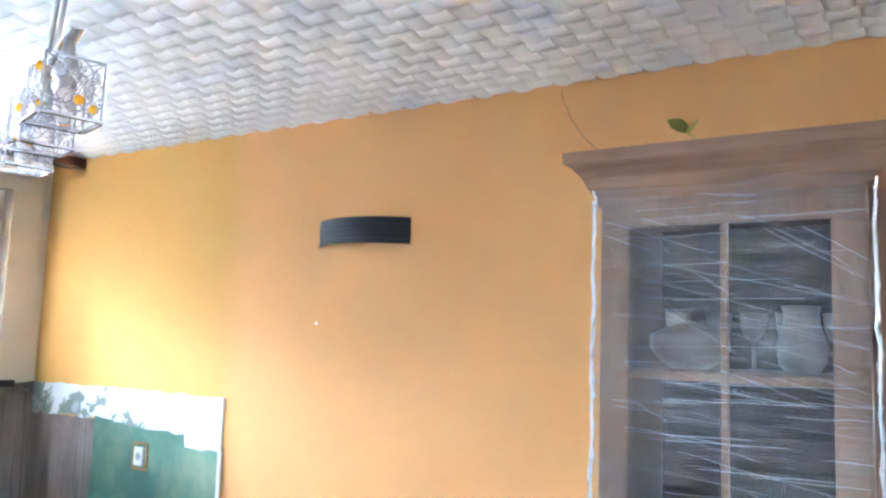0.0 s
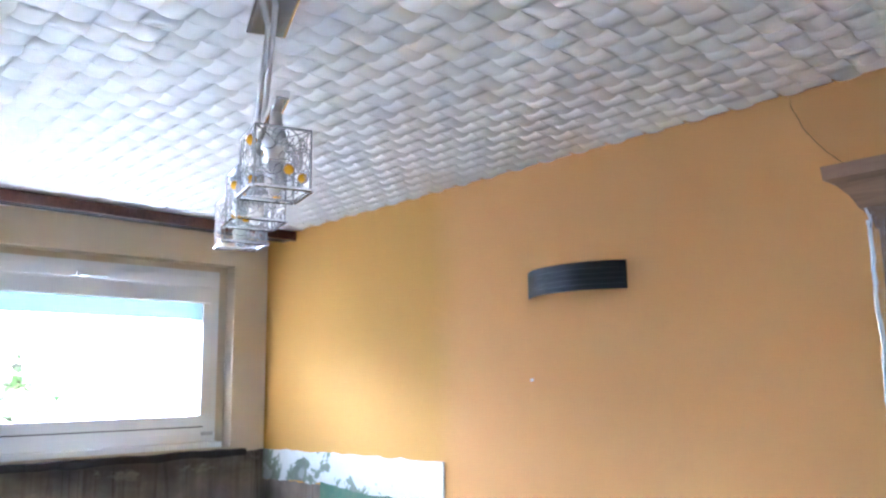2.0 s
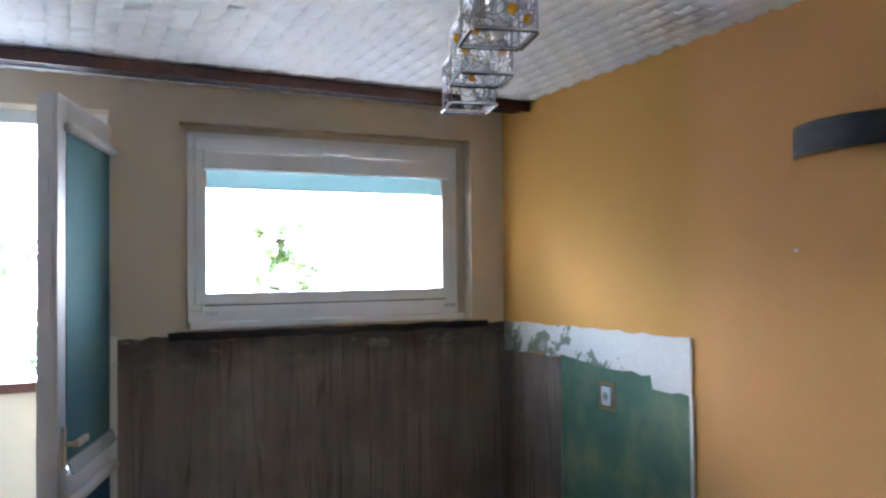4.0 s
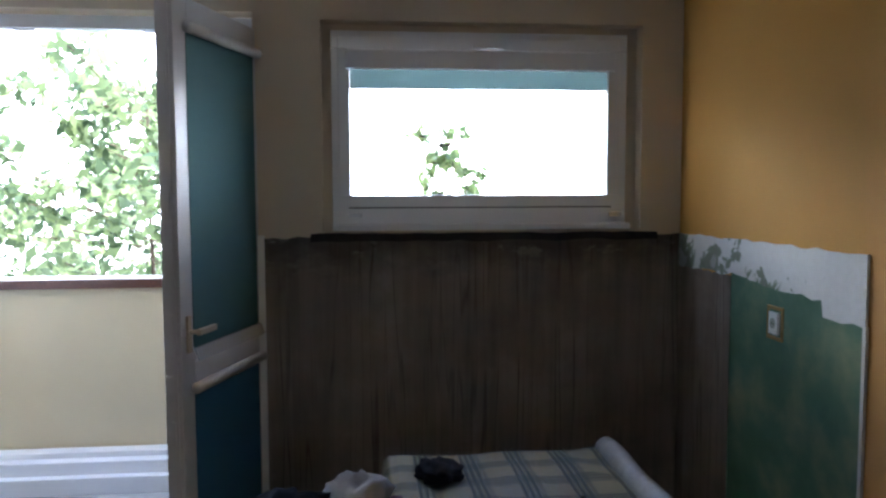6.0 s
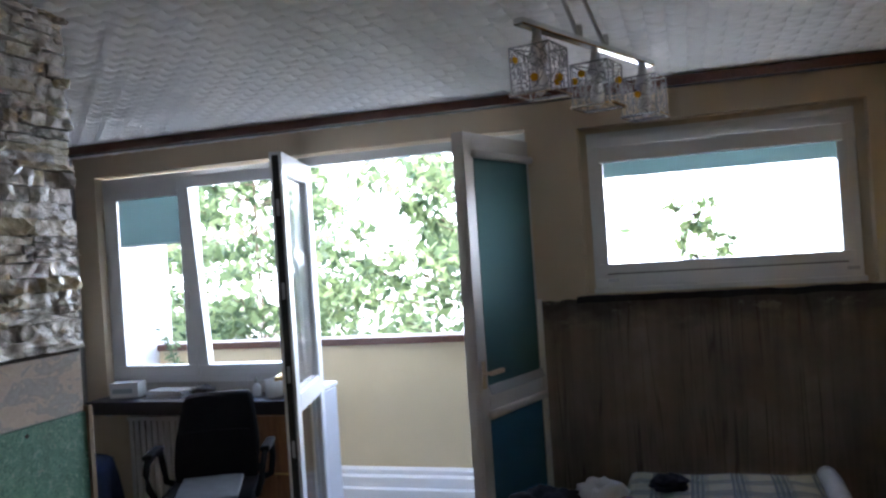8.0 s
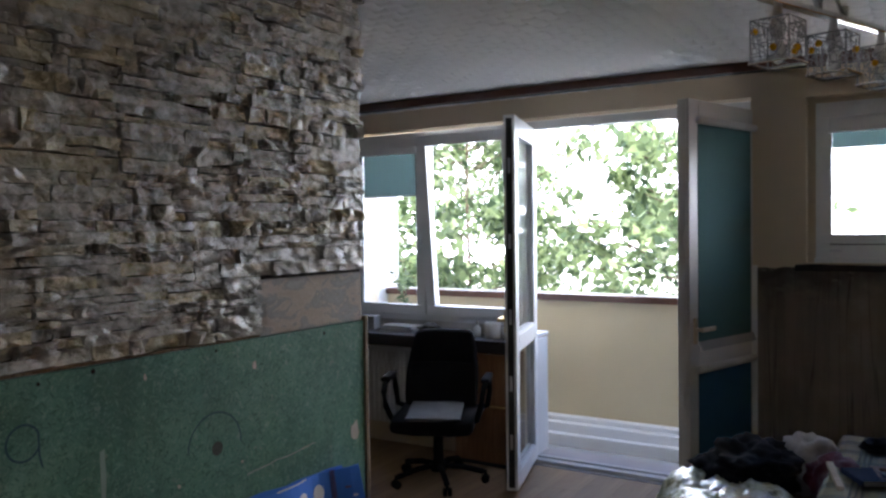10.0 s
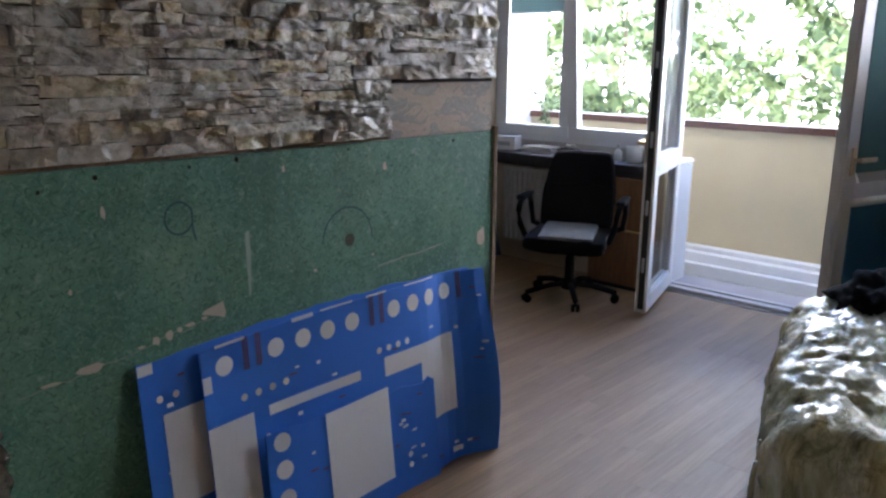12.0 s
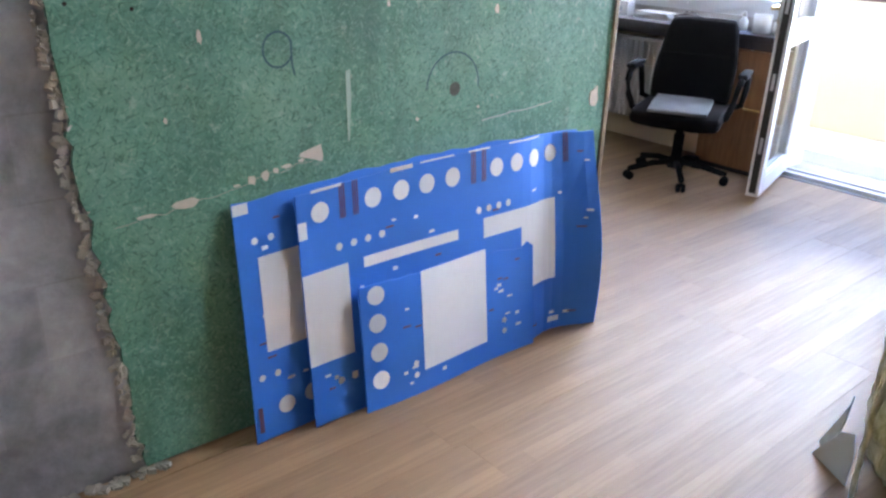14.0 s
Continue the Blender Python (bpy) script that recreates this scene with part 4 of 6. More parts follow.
def pendant():
    A, B = Vector((2.545, -1.471, 2.238)), Vector((1.856, -1.184, 2.238))
    lamp = thing("pendant_lamp", "chrome bar pendant lamp with three wire cube shades and amber beads", "pendant lamp", (*((A + B) / 2)[:2], TOP))
    o = Vector(lamp.matrix_basis.translation)
    a, b = A - o, B - o
    d = (b - a).normalized()
    turn = Matrix.Translation((a + b) / 2) @ pose(0, 0, 0, 0, 0, math.degrees(math.atan2(d.y, d.x)))
    L = (b - a).length
    bar = bmesh.new()
    add_box(bar, (-L / 2, -0.014, -0.009), (L / 2, 0.014, 0.009), 0.004, turn)
    part("bar", bar, CHROME, lamp)
    cn = bmesh.new()
    add_box(cn, (-0.32, -0.045, 0.238), (-0.10, 0.045, 0.258), 0.006, turn)
    part("canopy", cn, CHROME, lamp, "chrome ceiling plate")
    for s in (-0.075, 0.075):
        p = turn @ Vector((s, 0, 0.006))
        rod = tube(p, turn @ Vector((s * 0.7 - 0.20, 0, 0.242)), 0.0065, 12)
        add_tube(rod, p, p + Vector((0, 0, 0.035)), 0.011, 12)
        part("rod", rod, STEEL, lamp, "", True)
    rnd = random.Random(3)
    cube = pose(0, 0, 0, 0, 0, 165)
    for s in (-0.29, 0.01, 0.31):
        c = turn @ Vector((s, 0, 0))
        holder = lathe([(0.011, -0.005), (0.013, -0.03), (0.026, -0.07), (0.028, -0.082), (0.02, -0.085), (0.02, -0.11), (0.0, -0.11)], 16, c)
        part("lamp_holder", holder, STEEL, lamp, "", True)
        part("bulb", lathe([(0.012, -0.105), (0.017, -0.115), (0.021, -0.14), (0.019, -0.155), (0.01, -0.172), (0.0, -0.178)], 16, c), BULB, lamp, "white candle bulb", True)
        h = 0.055
        top, bot = -0.055, -0.172
        M = Matrix.Translation(c) @ cube
        wire = bmesh.new()
        cor = [(-h, -h), (h, -h), (h, h), (-h, h)]
        for k in range(4):
            (x0, y0), (x1, y1) = cor[k], cor[(k + 1) % 4]
            for z in (top, bot):
                add_tube(wire, M @ Vector((x0, y0, z)), M @ Vector((x1, y1, z)), 0.0022, 6)
            add_tube(wire, M @ Vector((x0, y0, top)), M @ Vector((x0, y0, bot)), 0.0022, 6)
            add_tube(wire, M @ Vector((x0, y0, top)), M @ Vector((0, 0, top - 0.012)), 0.0018, 6)
            lowbar = bmesh.new()
            nx, ny = (y1 - y0) / (2 * h) * 0.004, -(x1 - x0) / (2 * h) * 0.004
            add_tube(lowbar, M @ Vector((x0 + nx, y0 + ny, bot - 0.003)), M @ Vector((x1 + nx, y1 + ny, bot - 0.003)), 0.0042, 6)
            part("shade_rim", lowbar, CHROME, lamp)
        part("shade_frame", wire, CRYSTAL, lamp)
        for k in range(4):
            (x0, y0), (x1, y1) = cor[k], cor[(k + 1) % 4]
            curl = bmesh.new()
            for q in range(18):
                u, v = rnd.uniform(0.1, 0.9), rnd.uniform(0.1, 0.9)
                pts = []
                th = rnd.uniform(0, 6.28)
                for i in range(9):
                    uu, vv = min(0.98, max(0.02, u)), min(0.98, max(0.02, v))
                    pts.append(M @ Vector((x0 + (x1 - x0) * uu, y0 + (y1 - y0) * uu, top + (bot - top) * vv)))
                    u, v = u + 0.12 * math.cos(th), v + 0.12 * math.sin(th)
                    th += rnd.uniform(0.2, 1.2)
                sweep(curl, pts, 0.0012, 4)
            tagged(part("wire_curl", curl, CRYSTAL, lamp, "curled chrome wire side"), kind="stuff")
            for q in range(1 if k % 2 else 0 if s > 0.2 else 1):
                u, v = rnd.uniform(0.2, 0.8), rnd.uniform(0.2, 0.75)
                bm = bmesh.new()
                bmesh.ops.create_icosphere(bm, subdivisions=2, radius=0.0105, matrix=Matrix.Translation(M @ Vector((x0 + (x1 - x0) * u, y0 + (y1 - y0) * u, top + (bot - top) * v))))
                part("bead", bm, AMBER, lamp, "amber glass bead", True)
    return lamp


pendant()


# ---- display cabinet in stretch film ----
def cabinet():
    x0, x1, yf, yb, top = 3.31, 3.818, -0.705, -0.29, 1.977
    cb = thing("display_cabinet", "brown wooden display cabinet wrapped in clear stretch film", "cabinet", ((x0 + x1) / 2, (yf + yb) / 2, 0))
    ox, oy = (x0 + x1) / 2, (yf + yb) / 2
    hx, hy = (x1 - x0) / 2, (yb - yf) / 2
    for s in (-1, 1):
        part("side_panel", box((s * hx - 0.009, -hy + 0.02, 0.05), (s * hx + 0.009, hy, top), 0.002), CAB_WOOD, cb)
    # back panel in black, painting the shade of the cabinet's interior
    part("back_panel", box((-hx + 0.01, hy - 0.012, 0.05), (hx - 0.01, hy - 0.003, top)), BLACK, cb, "back panel, black for the shade inside the cabinet")
    part("plinth", box((-hx + 0.01, -hy + 0.03, 0), (hx - 0.01, hy - 0.01, 0.08), 0.003), CAB_WOOD, cb)
    for z in (0.08, 0.78, 1.232, 1.597, top - 0.02):
        part("shelf", box((-hx + 0.01, -hy + 0.04, z), (hx - 0.01, hy - 0.013, z + 0.018)), CAB_WOOD, cb)
    crown = bmesh.new()
    prof = [(0.0, -0.02), (0.004, 0.0), (0.018, 0.018), (0.028, 0.04), (0.046, 0.062), (0.06, 0.07), (0.062, 0.095), (0.0, 0.098)]
    rings = [[crown.verts.new((sx * (hx + 0.008 + p), sy * (hy + p) if sy < 0 else hy, top + q)) for sx, sy in ((-1, 1), (-1, -1), (1, -1), (1, 1))] for p, q in prof]
    for p, q in zip(rings, rings[1:]):
        for k in range(4):
            crown.faces.new((p[k], p[(k + 1) % 4], q[(k + 1) % 4], q[k]))
    crown.faces.new(rings[-1])
    part("cornice", crown, CORNICE_WOOD, cb, "moulded brown cornice")
    dz0, dz1, st = 0.80, top - 0.005, 0.062
    door = part("door", profile_frame(-hx, hx, dz0, dz1, st, -0.012, 0.012, pose(0, -hy + 0.005, 0, 0, 0, 90)), CAB_WOOD, cb)
    bars = bmesh.new()
    add_box(bars, (-0.007, -hy - 0.004, dz0 + st), (0.007, -hy + 0.01, dz1 - st), 0.003)
    for z in (1.237, 1.597):
        add_box(bars, (-hx + st, -hy - 0.003, z), (hx - st, -hy + 0.009, z + 0.016), 0.003)
    part("glazing_bar", bars, CAB_WOOD, door)
    g = part("glass", box((-hx + st - 0.005, -hy + 0.010, dz0 + st - 0.005), (hx - st + 0.005, -hy + 0.013, dz1 - st + 0.005)), GLASS, door)
    g.visible_shadow = False
    for s in (-1, 1):
        lower = part("lower_door", box((s * hx / 2 - hx / 2 + 0.003, -hy - 0.006, 0.1), (s * hx / 2 + hx / 2 - 0.003, -hy + 0.014, 0.775), 0.004), CAB_WOOD, cb)
        part("knob", lathe([(0.004, 0.0), (0.006, 0.012), (0.013, 0.018), (0.011, 0.028), (0.0, 0.03)], 14), BRASS, lower).matrix_basis = pose(-s * 0.03, -hy - 0.005, 0.5, 90, 0, 0)
    film = soft_box((-hx - 0.014, -hy - 0.016, 0.02), (hx + 0.014, hy + 0.006, top + 0.03), 0.012, 10, 0.008, 6, 2.0, 2)
    part("film", film, FILM, cb, "clear stretch film wound round it", True)
    # gathered film along the edges
    ridge = bmesh.new()
    rnd = random.Random(11)
    for s in (-1, 1):
        for k in range(3):
            z = 0.15
            pts = []
            while z < top + 0.02:
                pts.append((s * (hx + 0.012 + rnd.uniform(-0.003, 0.004)), -hy - 0.016 + rnd.uniform(-0.005, 0.004), z))
                z += rnd.uniform(0.02, 0.05)
            sweep(ridge, pts, 0.0026 if k else 0.004, 5)
    part("film_edge", ridge, simple("bunched_film", (0.72, 0.74, 0.77), 0.15, 0, 0.2, 60, 120, 0.5, 0.002), cb, "bunched film along the edges", True)
    for a, b in (((-hx, top - 0.02), (hx - 0.02, top - 0.36)), ((-hx + 0.02, top - 0.10), (-0.01, top - 0.32)), ((-hx, 1.36), (0.05, 1.05)), ((-hx, 1.22), (hx, 0.9)), ((-hx, 1.83), (-0.02, 1.80))):
        pts = [(a[0] + (b[0] - a[0]) * k / 10, -hy - 0.018 + rnd.uniform(-0.003, 0.002), a[1] + (b[1] - a[1]) * k / 10 + rnd.uniform(-0.004, 0.004)) for k in range(11)]
        part("film_fold", sweep(bmesh.new(), pts, 0.002, 5), FILM_TOP, cb, "diagonal fold in the film")
    streak = bmesh.new()
    for k in range(120):
        z = rnd.uniform(0.85, top + 0.02)
        x = rnd.uniform(-hx, hx * 0.7)
        l, fall = rnd.uniform(0.06, 0.34), rnd.choice((0.02, 0.04, -0.10, -0.30, -0.5)) * rnd.uniform(0.6, 1.2)
        l = min(l, hx - x)
        pts = [(x + l * j / 5, -hy - 0.0235 + rnd.uniform(-0.002, 0.001), z + fall * l * j / 5 + rnd.uniform(-0.0015, 0.0015)) for j in range(6)]
        sweep(streak, pts, rnd.uniform(0.0002, 0.0005), 4)
    part("film_crease", streak, simple("creased_film", (0.55, 0.58, 0.63), 0.2, 0, 0.2, 60, 120, 0.3, 0.002), cb, "fine bright creases across the film")
    return cb, ox, oy


CB, CBX, CBY = cabinet()


def crockery(name, label, category, prof, at, mat=SHADED_GLAZE, handle=0.0, spout=False):
    t = thing(name, label, category, at)
    part("body", lathe(prof, 22), mat, t, "", True)
    if handle:
        r = max(p[0] for p in prof)
        hm = prof[-1][1] * 0.55
        part("handle", sweep(bmesh.new(), [(r * 0.9 + handle * math.sin(math.pi * k / 10), 0, hm - handle * math.cos(math.pi * k / 10)) for k in range(11)], 0.005, 6), mat, t, "", True)
    if spout:
        part("spout", sweep(bmesh.new(), [(-0.05 - 0.05 * k / 6, 0, 0.03 + 0.07 * (k / 6) ** 1.5) for k in range(7)], 0.008, 8), mat, t, "", True)
    return t


JUG = [(0.03, 0), (0.045, 0.02), (0.05, 0.06), (0.036, 0.1), (0.034, 0.125), (0.04, 0.14), (0.037, 0.14)]
BOWL = [(0.035, 0), (0.06, 0.012), (0.085, 0.045), (0.082, 0.075), (0.05, 0.09), (0.018, 0.1), (0.0, 0.105)]
CUP = [(0.02, 0), (0.034, 0.02), (0.038, 0.06), (0.036, 0.06), (0.03, 0.02), (0.0, 0.012)]
GOBLET = [(0.028, 0), (0.005, 0.006), (0.004, 0.06), (0.025, 0.085), (0.03, 0.13), (0.028, 0.13), (0.0, 0.075)]
z = 1.616
crockery("tureen", "white ceramic tureen on the cabinet shelf", "tureen", BOWL, (3.455, -0.55, z), SHADED_GLAZE)
crockery("jug", "white ceramic jug on the cabinet shelf", "jug", JUG, (3.68, -0.54, z), SHADED_GLAZE, 0.035)
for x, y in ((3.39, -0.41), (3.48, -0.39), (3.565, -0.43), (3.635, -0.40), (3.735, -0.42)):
    tagged(crockery("goblet", "clear glass goblet behind the crockery", "glass", GOBLET, (x, y, z), SHADED_GLAZE), group="goblets")
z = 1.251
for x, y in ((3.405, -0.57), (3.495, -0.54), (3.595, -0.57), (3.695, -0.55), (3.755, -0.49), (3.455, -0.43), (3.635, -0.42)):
    tagged(crockery("cup", "white ceramic cup on the cabinet shelf", "cup", CUP, (x, y, z), SHADED_GLAZE, 0.018), group="cups")
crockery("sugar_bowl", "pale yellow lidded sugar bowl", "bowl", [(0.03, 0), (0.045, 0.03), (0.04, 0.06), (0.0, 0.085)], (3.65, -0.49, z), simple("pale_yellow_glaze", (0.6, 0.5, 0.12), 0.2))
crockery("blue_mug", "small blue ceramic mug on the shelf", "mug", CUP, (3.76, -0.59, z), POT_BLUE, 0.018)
sp = thing("leaf_sprig", "small yellow-green leaf sprig lying on the cornice", "leaf", (3.51, -0.755, 2.076))
for k, (dx, dz, l) in enumerate(((-0.055, 0.042, 0.09), (0.014, 0.03, 0.045))):
    lf = bmesh.new()
    vs = [lf.verts.new((dx * 0.8 * u + w * 0.35 * v, w * 0.6 * v, 0.008 + dz * 0.9 * u * (1.3 - 0.4 * u) + w * 0.55 * v + 0.004 * abs(v))) for u in (0, 0.3, 0.6, 0.85, 1.0) for v, w in ((-1, 0.022 * math.sin(3.14 * min(u, 0.97)) + 0.001), (1, 0.022 * math.sin(3.14 * min(u, 0.97)) + 0.001))]
    for i in range(4):
        lf.faces.new((vs[2 * i], vs[2 * i + 1], vs[2 * i + 3], vs[2 * i + 2]))
    bmesh.ops.solidify(lf, geom=lf.faces[:], thickness=0.0015)
    part("leaf", lf, LEAF_SPRIG, sp)
part("stalk", sweep(bmesh.new(), [(0.012, 0, 0.0), (0.006, 0, 0.006), (-0.005, 0, 0.016)], 0.002, 5), LEAF_SPRIG, sp)

# unseen second window, added in the wall behind the walk for the fill lamp
w3 = thing("window_3", "unseen white plastic window added to hold the fill lamp", "window", kind="structure")
part("window_frame", profile_frame(-2.45, -0.45, 0.9, 2.3, 0.07, ROOM_X + 0.05, ROOM_X + 0.1), PVC, w3)
part("mullion", box((ROOM_X + 0.05, -1.48, 0.97), (ROOM_X + 0.1, -1.42, 2.23), 0.004), PVC, w3)
part("window_sill", box((ROOM_X - 0.12, -2.5, 0.87), (ROOM_X + 0.05, -0.4, 0.9), 0.005), PVC, w3)


# ---- wrapped couch and things on it ----
def couch():
    c = thing("couch", "plaid couch with a bolster, wrapped in clear film", "couch", (1.75, -1.0, 0))
    x0, x1, y0, y1, t = -0.94, 0.45, -0.43, 0.42, 0.64
    part("base", soft_box((x0 + 0.02, y0 + 0.02, 0.0), (x1 - 0.02, y1 - 0.02, 0.36), 0.03, 3, 0.006, 4, 1.0), PLAID, c)
    part("mattress", soft_box((x0, y0, 0.36), (x1, y1, t), 0.055, 5, 0.014, 5, 4.0), PLAID, c, "pale plaid mattress", True)
    b = bmesh.new()
    n = 22
    pts = [(x0 + 0.03 + (x1 - x0 - 0.06) * k / n, y1 - 0.035 + 0.003 * math.sin(k * 0.7), t + 0.003 * math.sin(k * 0.9)) for k in range(n + 1)]
    sweep(b, pts, 0.042, 14)
    part("bolster", b, simple("white_piping_in_film", (0.5, 0.5, 0.48), 0.2, 0, 0.2, 14, 50, 0.7, 0.008), c, "film-wrapped side bolster", True)
    f = soft_box((x0 - 0.008, y0 - 0.008, 0.01), (x1 + 0.008, y1 + 0.008, t + 0.007), 0.06, 6, 0.012, 5, 4.0)
    part("film", f, FILM_TOP, c, "clear wrapping film", True)
    return c


couch()
tagged(part("crumpled_cloth", lump((1.06, -1.25, 0.662), (0.095, 0.07, 0.025), 0.35, 2.0, 5.0, 4, 0.648), BLACK_CLOTH, None, "", True), "crumpled dark cloth on the couch", "cloth")
tagged(part("bin_bag", lump((1.78, -0.86, 0.66), (0.34, 0.24, 0.075), 0.34, 1.9, 9.0, 5, 0.648), BLACK_BAG, None, "", True), "shiny black plastic bag spread over the couch", "bag")
bag_tie = bmesh.new()
for k in range(7):
    a = 6.28318 * k / 7
    sweep(bag_tie, [(2.02, -0.80, 0.715), (2.035 + 0.012 * math.cos(a), -0.79 + 0.012 * math.sin(a), 0.735), (2.05 + 0.05 * math.cos(a), -0.78 + 0.05 * math.sin(a), 0.745 + 0.012 * math.sin(2 * a))], 0.009, 5)
part("tied_neck", bag_tie, BLACK_BAG, bpy.data.objects["bin_bag"], "", True)
fr = thing("picture_frame", "small reddish-brown wooden frame on the couch", "frame", pose(1.56, -1.14, 0.651, 0, 0, 12))
part("frame_rail", profile_frame(-0.10, 0.10, -0.16, 0.02, 0.028, -0.009, 0.009, pose(0, 0, 0.012, 0, 90, 0)), wood("red_wood", (0.16, 0.07, 0.04), (0.3, 0.15, 0.09)), fr)
part("backing", box((-0.14, -0.09, 0.0), (0.0, 0.09, 0.008)), GREY_CARD, fr)
st = thing("trim_stick", "pale wooden stick leaning on the couch", "stick", pose(1.60, -1.375, 0.655, 0, 0, 12))
part("stick", box((-0.16, -0.012, 0.0), (0.16, 0.012, 0.018), 0.003), PALE_WOOD, st)
bk = thing("book", "dark covered book lying on the couch", "book", pose(1.55, -1.27, 0.65, 0, 0, 30))
part("cover", box((-0.085, -0.06, 0.0), (0.085, 0.06, 0.022), 0.003), NAVY, bk)
part("pages", box((-0.08, -0.055, 0.003), (0.087, 0.056, 0.019)), PAPER, bk)
tagged(part("paper_roll", tube((1.61, -1.0, 0.665), (1.67, -0.87, 0.668), 0.014, 14), PAPER, None, "", True), "rolled pale paper on the couch", "paper roll")


# ---- crumpled wrapped seat by the couch ----
def wrapped_seat():
    s = thing("armchair", "pale armchair bundled in crumpled glossy plastic wrap", "armchair", pose(1.90, -1.66, 0, 0, 0, 17))
    bm = soft_box((-0.60, -0.265, 0.02), (0.88, 0.24, 0.565), 0.17, 4, 0.03, 4.2, 6.0, 3)
    for step in range(4):
        long = [e for e in bm.edges if e.calc_length() > 0.022]
        if long:
            bmesh.ops.subdivide_edges(bm, edges=long, cuts=1, use_grid_fill=True)
    bm.normal_update()
    for v in bm.verts:
        k = 0.5 + 0.5 * math.cos(min(1.0, max(-1.0, v.co.x / 1.0)) * 1.6)
        v.co.z *= 0.9 + 0.12 * k
        p = 1 - 2 * abs(noise.noise(Vector((v.co.x * 10, v.co.y * 10 + v.co.z * 0.8, v.co.z * 1.6))))
        q = 1 - 2 * abs(noise.noise(Vector((v.co.x * 27 + v.co.z * 3, v.co.y * 27 - v.co.z * 2, v.co.z * 5 + 7))))
        side = 1 - 0.25 * abs(v.normal.z)
        v.co += v.normal * side * (0.026 * p + 0.017 * q)
        v.co.z = max(0.004, v.co.z)
    part("upholstery", bm, WRAP, s, "crumpled wrap over pale upholstery", True)
    folds = bmesh.new()
    rnd = random.Random(21)
    for k in range(13):
        x = -0.45 + 0.12 * k + rnd.uniform(-0.03, 0.03)
        pts = [(x + 0.03 * j / 8 + rnd.uniform(-0.006, 0.006), -0.280 - 0.010 * math.sin(j / 8 * 3.1) + rnd.uniform(-0.006, 0.003), 0.03 + 0.44 * j / 8) for j in range(9)]
        sweep(folds, pts, rnd.uniform(0.004, 0.009), 6)
    part("wrap_fold", folds, WRAP, s, "upright folds of plastic wrap", True)
    return s


wrapped_seat()
tagged(part("black_jacket", lump((1.38, -1.72, 0.585), (0.24, 0.18, 0.115), 0.32, 1.7, 2.0, 5, 0.50), BLACK_CLOTH, None, "", True), "black jacket heaped on the wrapped armchair", "jacket")
tagged(part("carrier_bag", lump((1.20, -1.52, 0.57), (0.12, 0.11, 0.13), 0.3, 2.0, 8.0, 4, 0.48), WHITE_BAG, None, "", True), "white plastic carrier bag", "bag")
tagged(part("red_bag", lump((1.34, -1.40, 0.56), (0.13, 0.10, 0.10), 0.3, 1.8, 12.0, 4, 0.47), RED_BAG, None, "", True), "dark red bag beside the carrier bag", "bag")
hp = thing("headset", "black and silver headset on the wrapped armchair", "headset", (1.72, -1.80, 0.545))
part("pad", lump((0, 0, 0.012), (0.06, 0.04, 0.014), 0.1, 2, 1, 3), BLACK, hp, "", True)
part("shell", lump((0.03, 0.04, 0.03), (0.055, 0.04, 0.035), 0.2, 2, 6, 3), STEEL, hp, "silver shell", True)
part("dial", lathe([(0.022, 0.0), (0.024, 0.006), (0.0, 0.008)], 16, (-0.01, -0.005, 0.026)), PAPER, hp)
tagged(part("rucksack", lump((3.22, -1.05, 0.18), (0.22, 0.24, 0.22), 0.3, 1.6, 15.0, 4, 0.0), simple("dark_brown_canvas", (0.05, 0.035, 0.028), 0.8, 0, 0.25, 12, 160, 0.4), None, "", True), "dark brown canvas bag on the floor", "bag")
sc1 = thing("cardboard_scrap", "torn grey cardboard scraps leaning on the armchair", "cardboard", (2.60, -1.83, 0))
for k, (x, w, h, a, tilt) in enumerate(((0.06, 0.10, 0.20, 35, 14), (0.13, 0.15, 0.13, 60, 20))):
    pr = prism([(-w / 2, 0), (w / 2, 0), (w / 2 - 0.03, h * 0.7), (w / 2 - 0.06, h), (-w / 2 + 0.05, h * 0.86)], 0.004)
    o = part("sheet", pr, GREY_CARD if k == 0 else PAPER, sc1)
    o.matrix_basis = pose(x, 0.05 * k, 0.002, -tilt, 0, a)

# ---- window sill, radiator, cupboard ----
sill = thing("windowsill_board", "dark stained wooden window sill board", "sill", (0.1, -4.2, 0.8))
part("board", box((-0.165, -0.75, 0.02), (0.155, 0.755, 0.06), 0.006), SILL_DARK, sill)
part("apron", box((0.135, -0.75, -0.025), (0.152, 0.755, 0.021), 0.003), SILL_DARK, sill)
for y in (-0.6, 0.0, 0.6):
    part("bracket", box((-0.098, y - 0.012, -0.04), (0.12, y + 0.012, 0.019), 0.003), STEEL, sill)


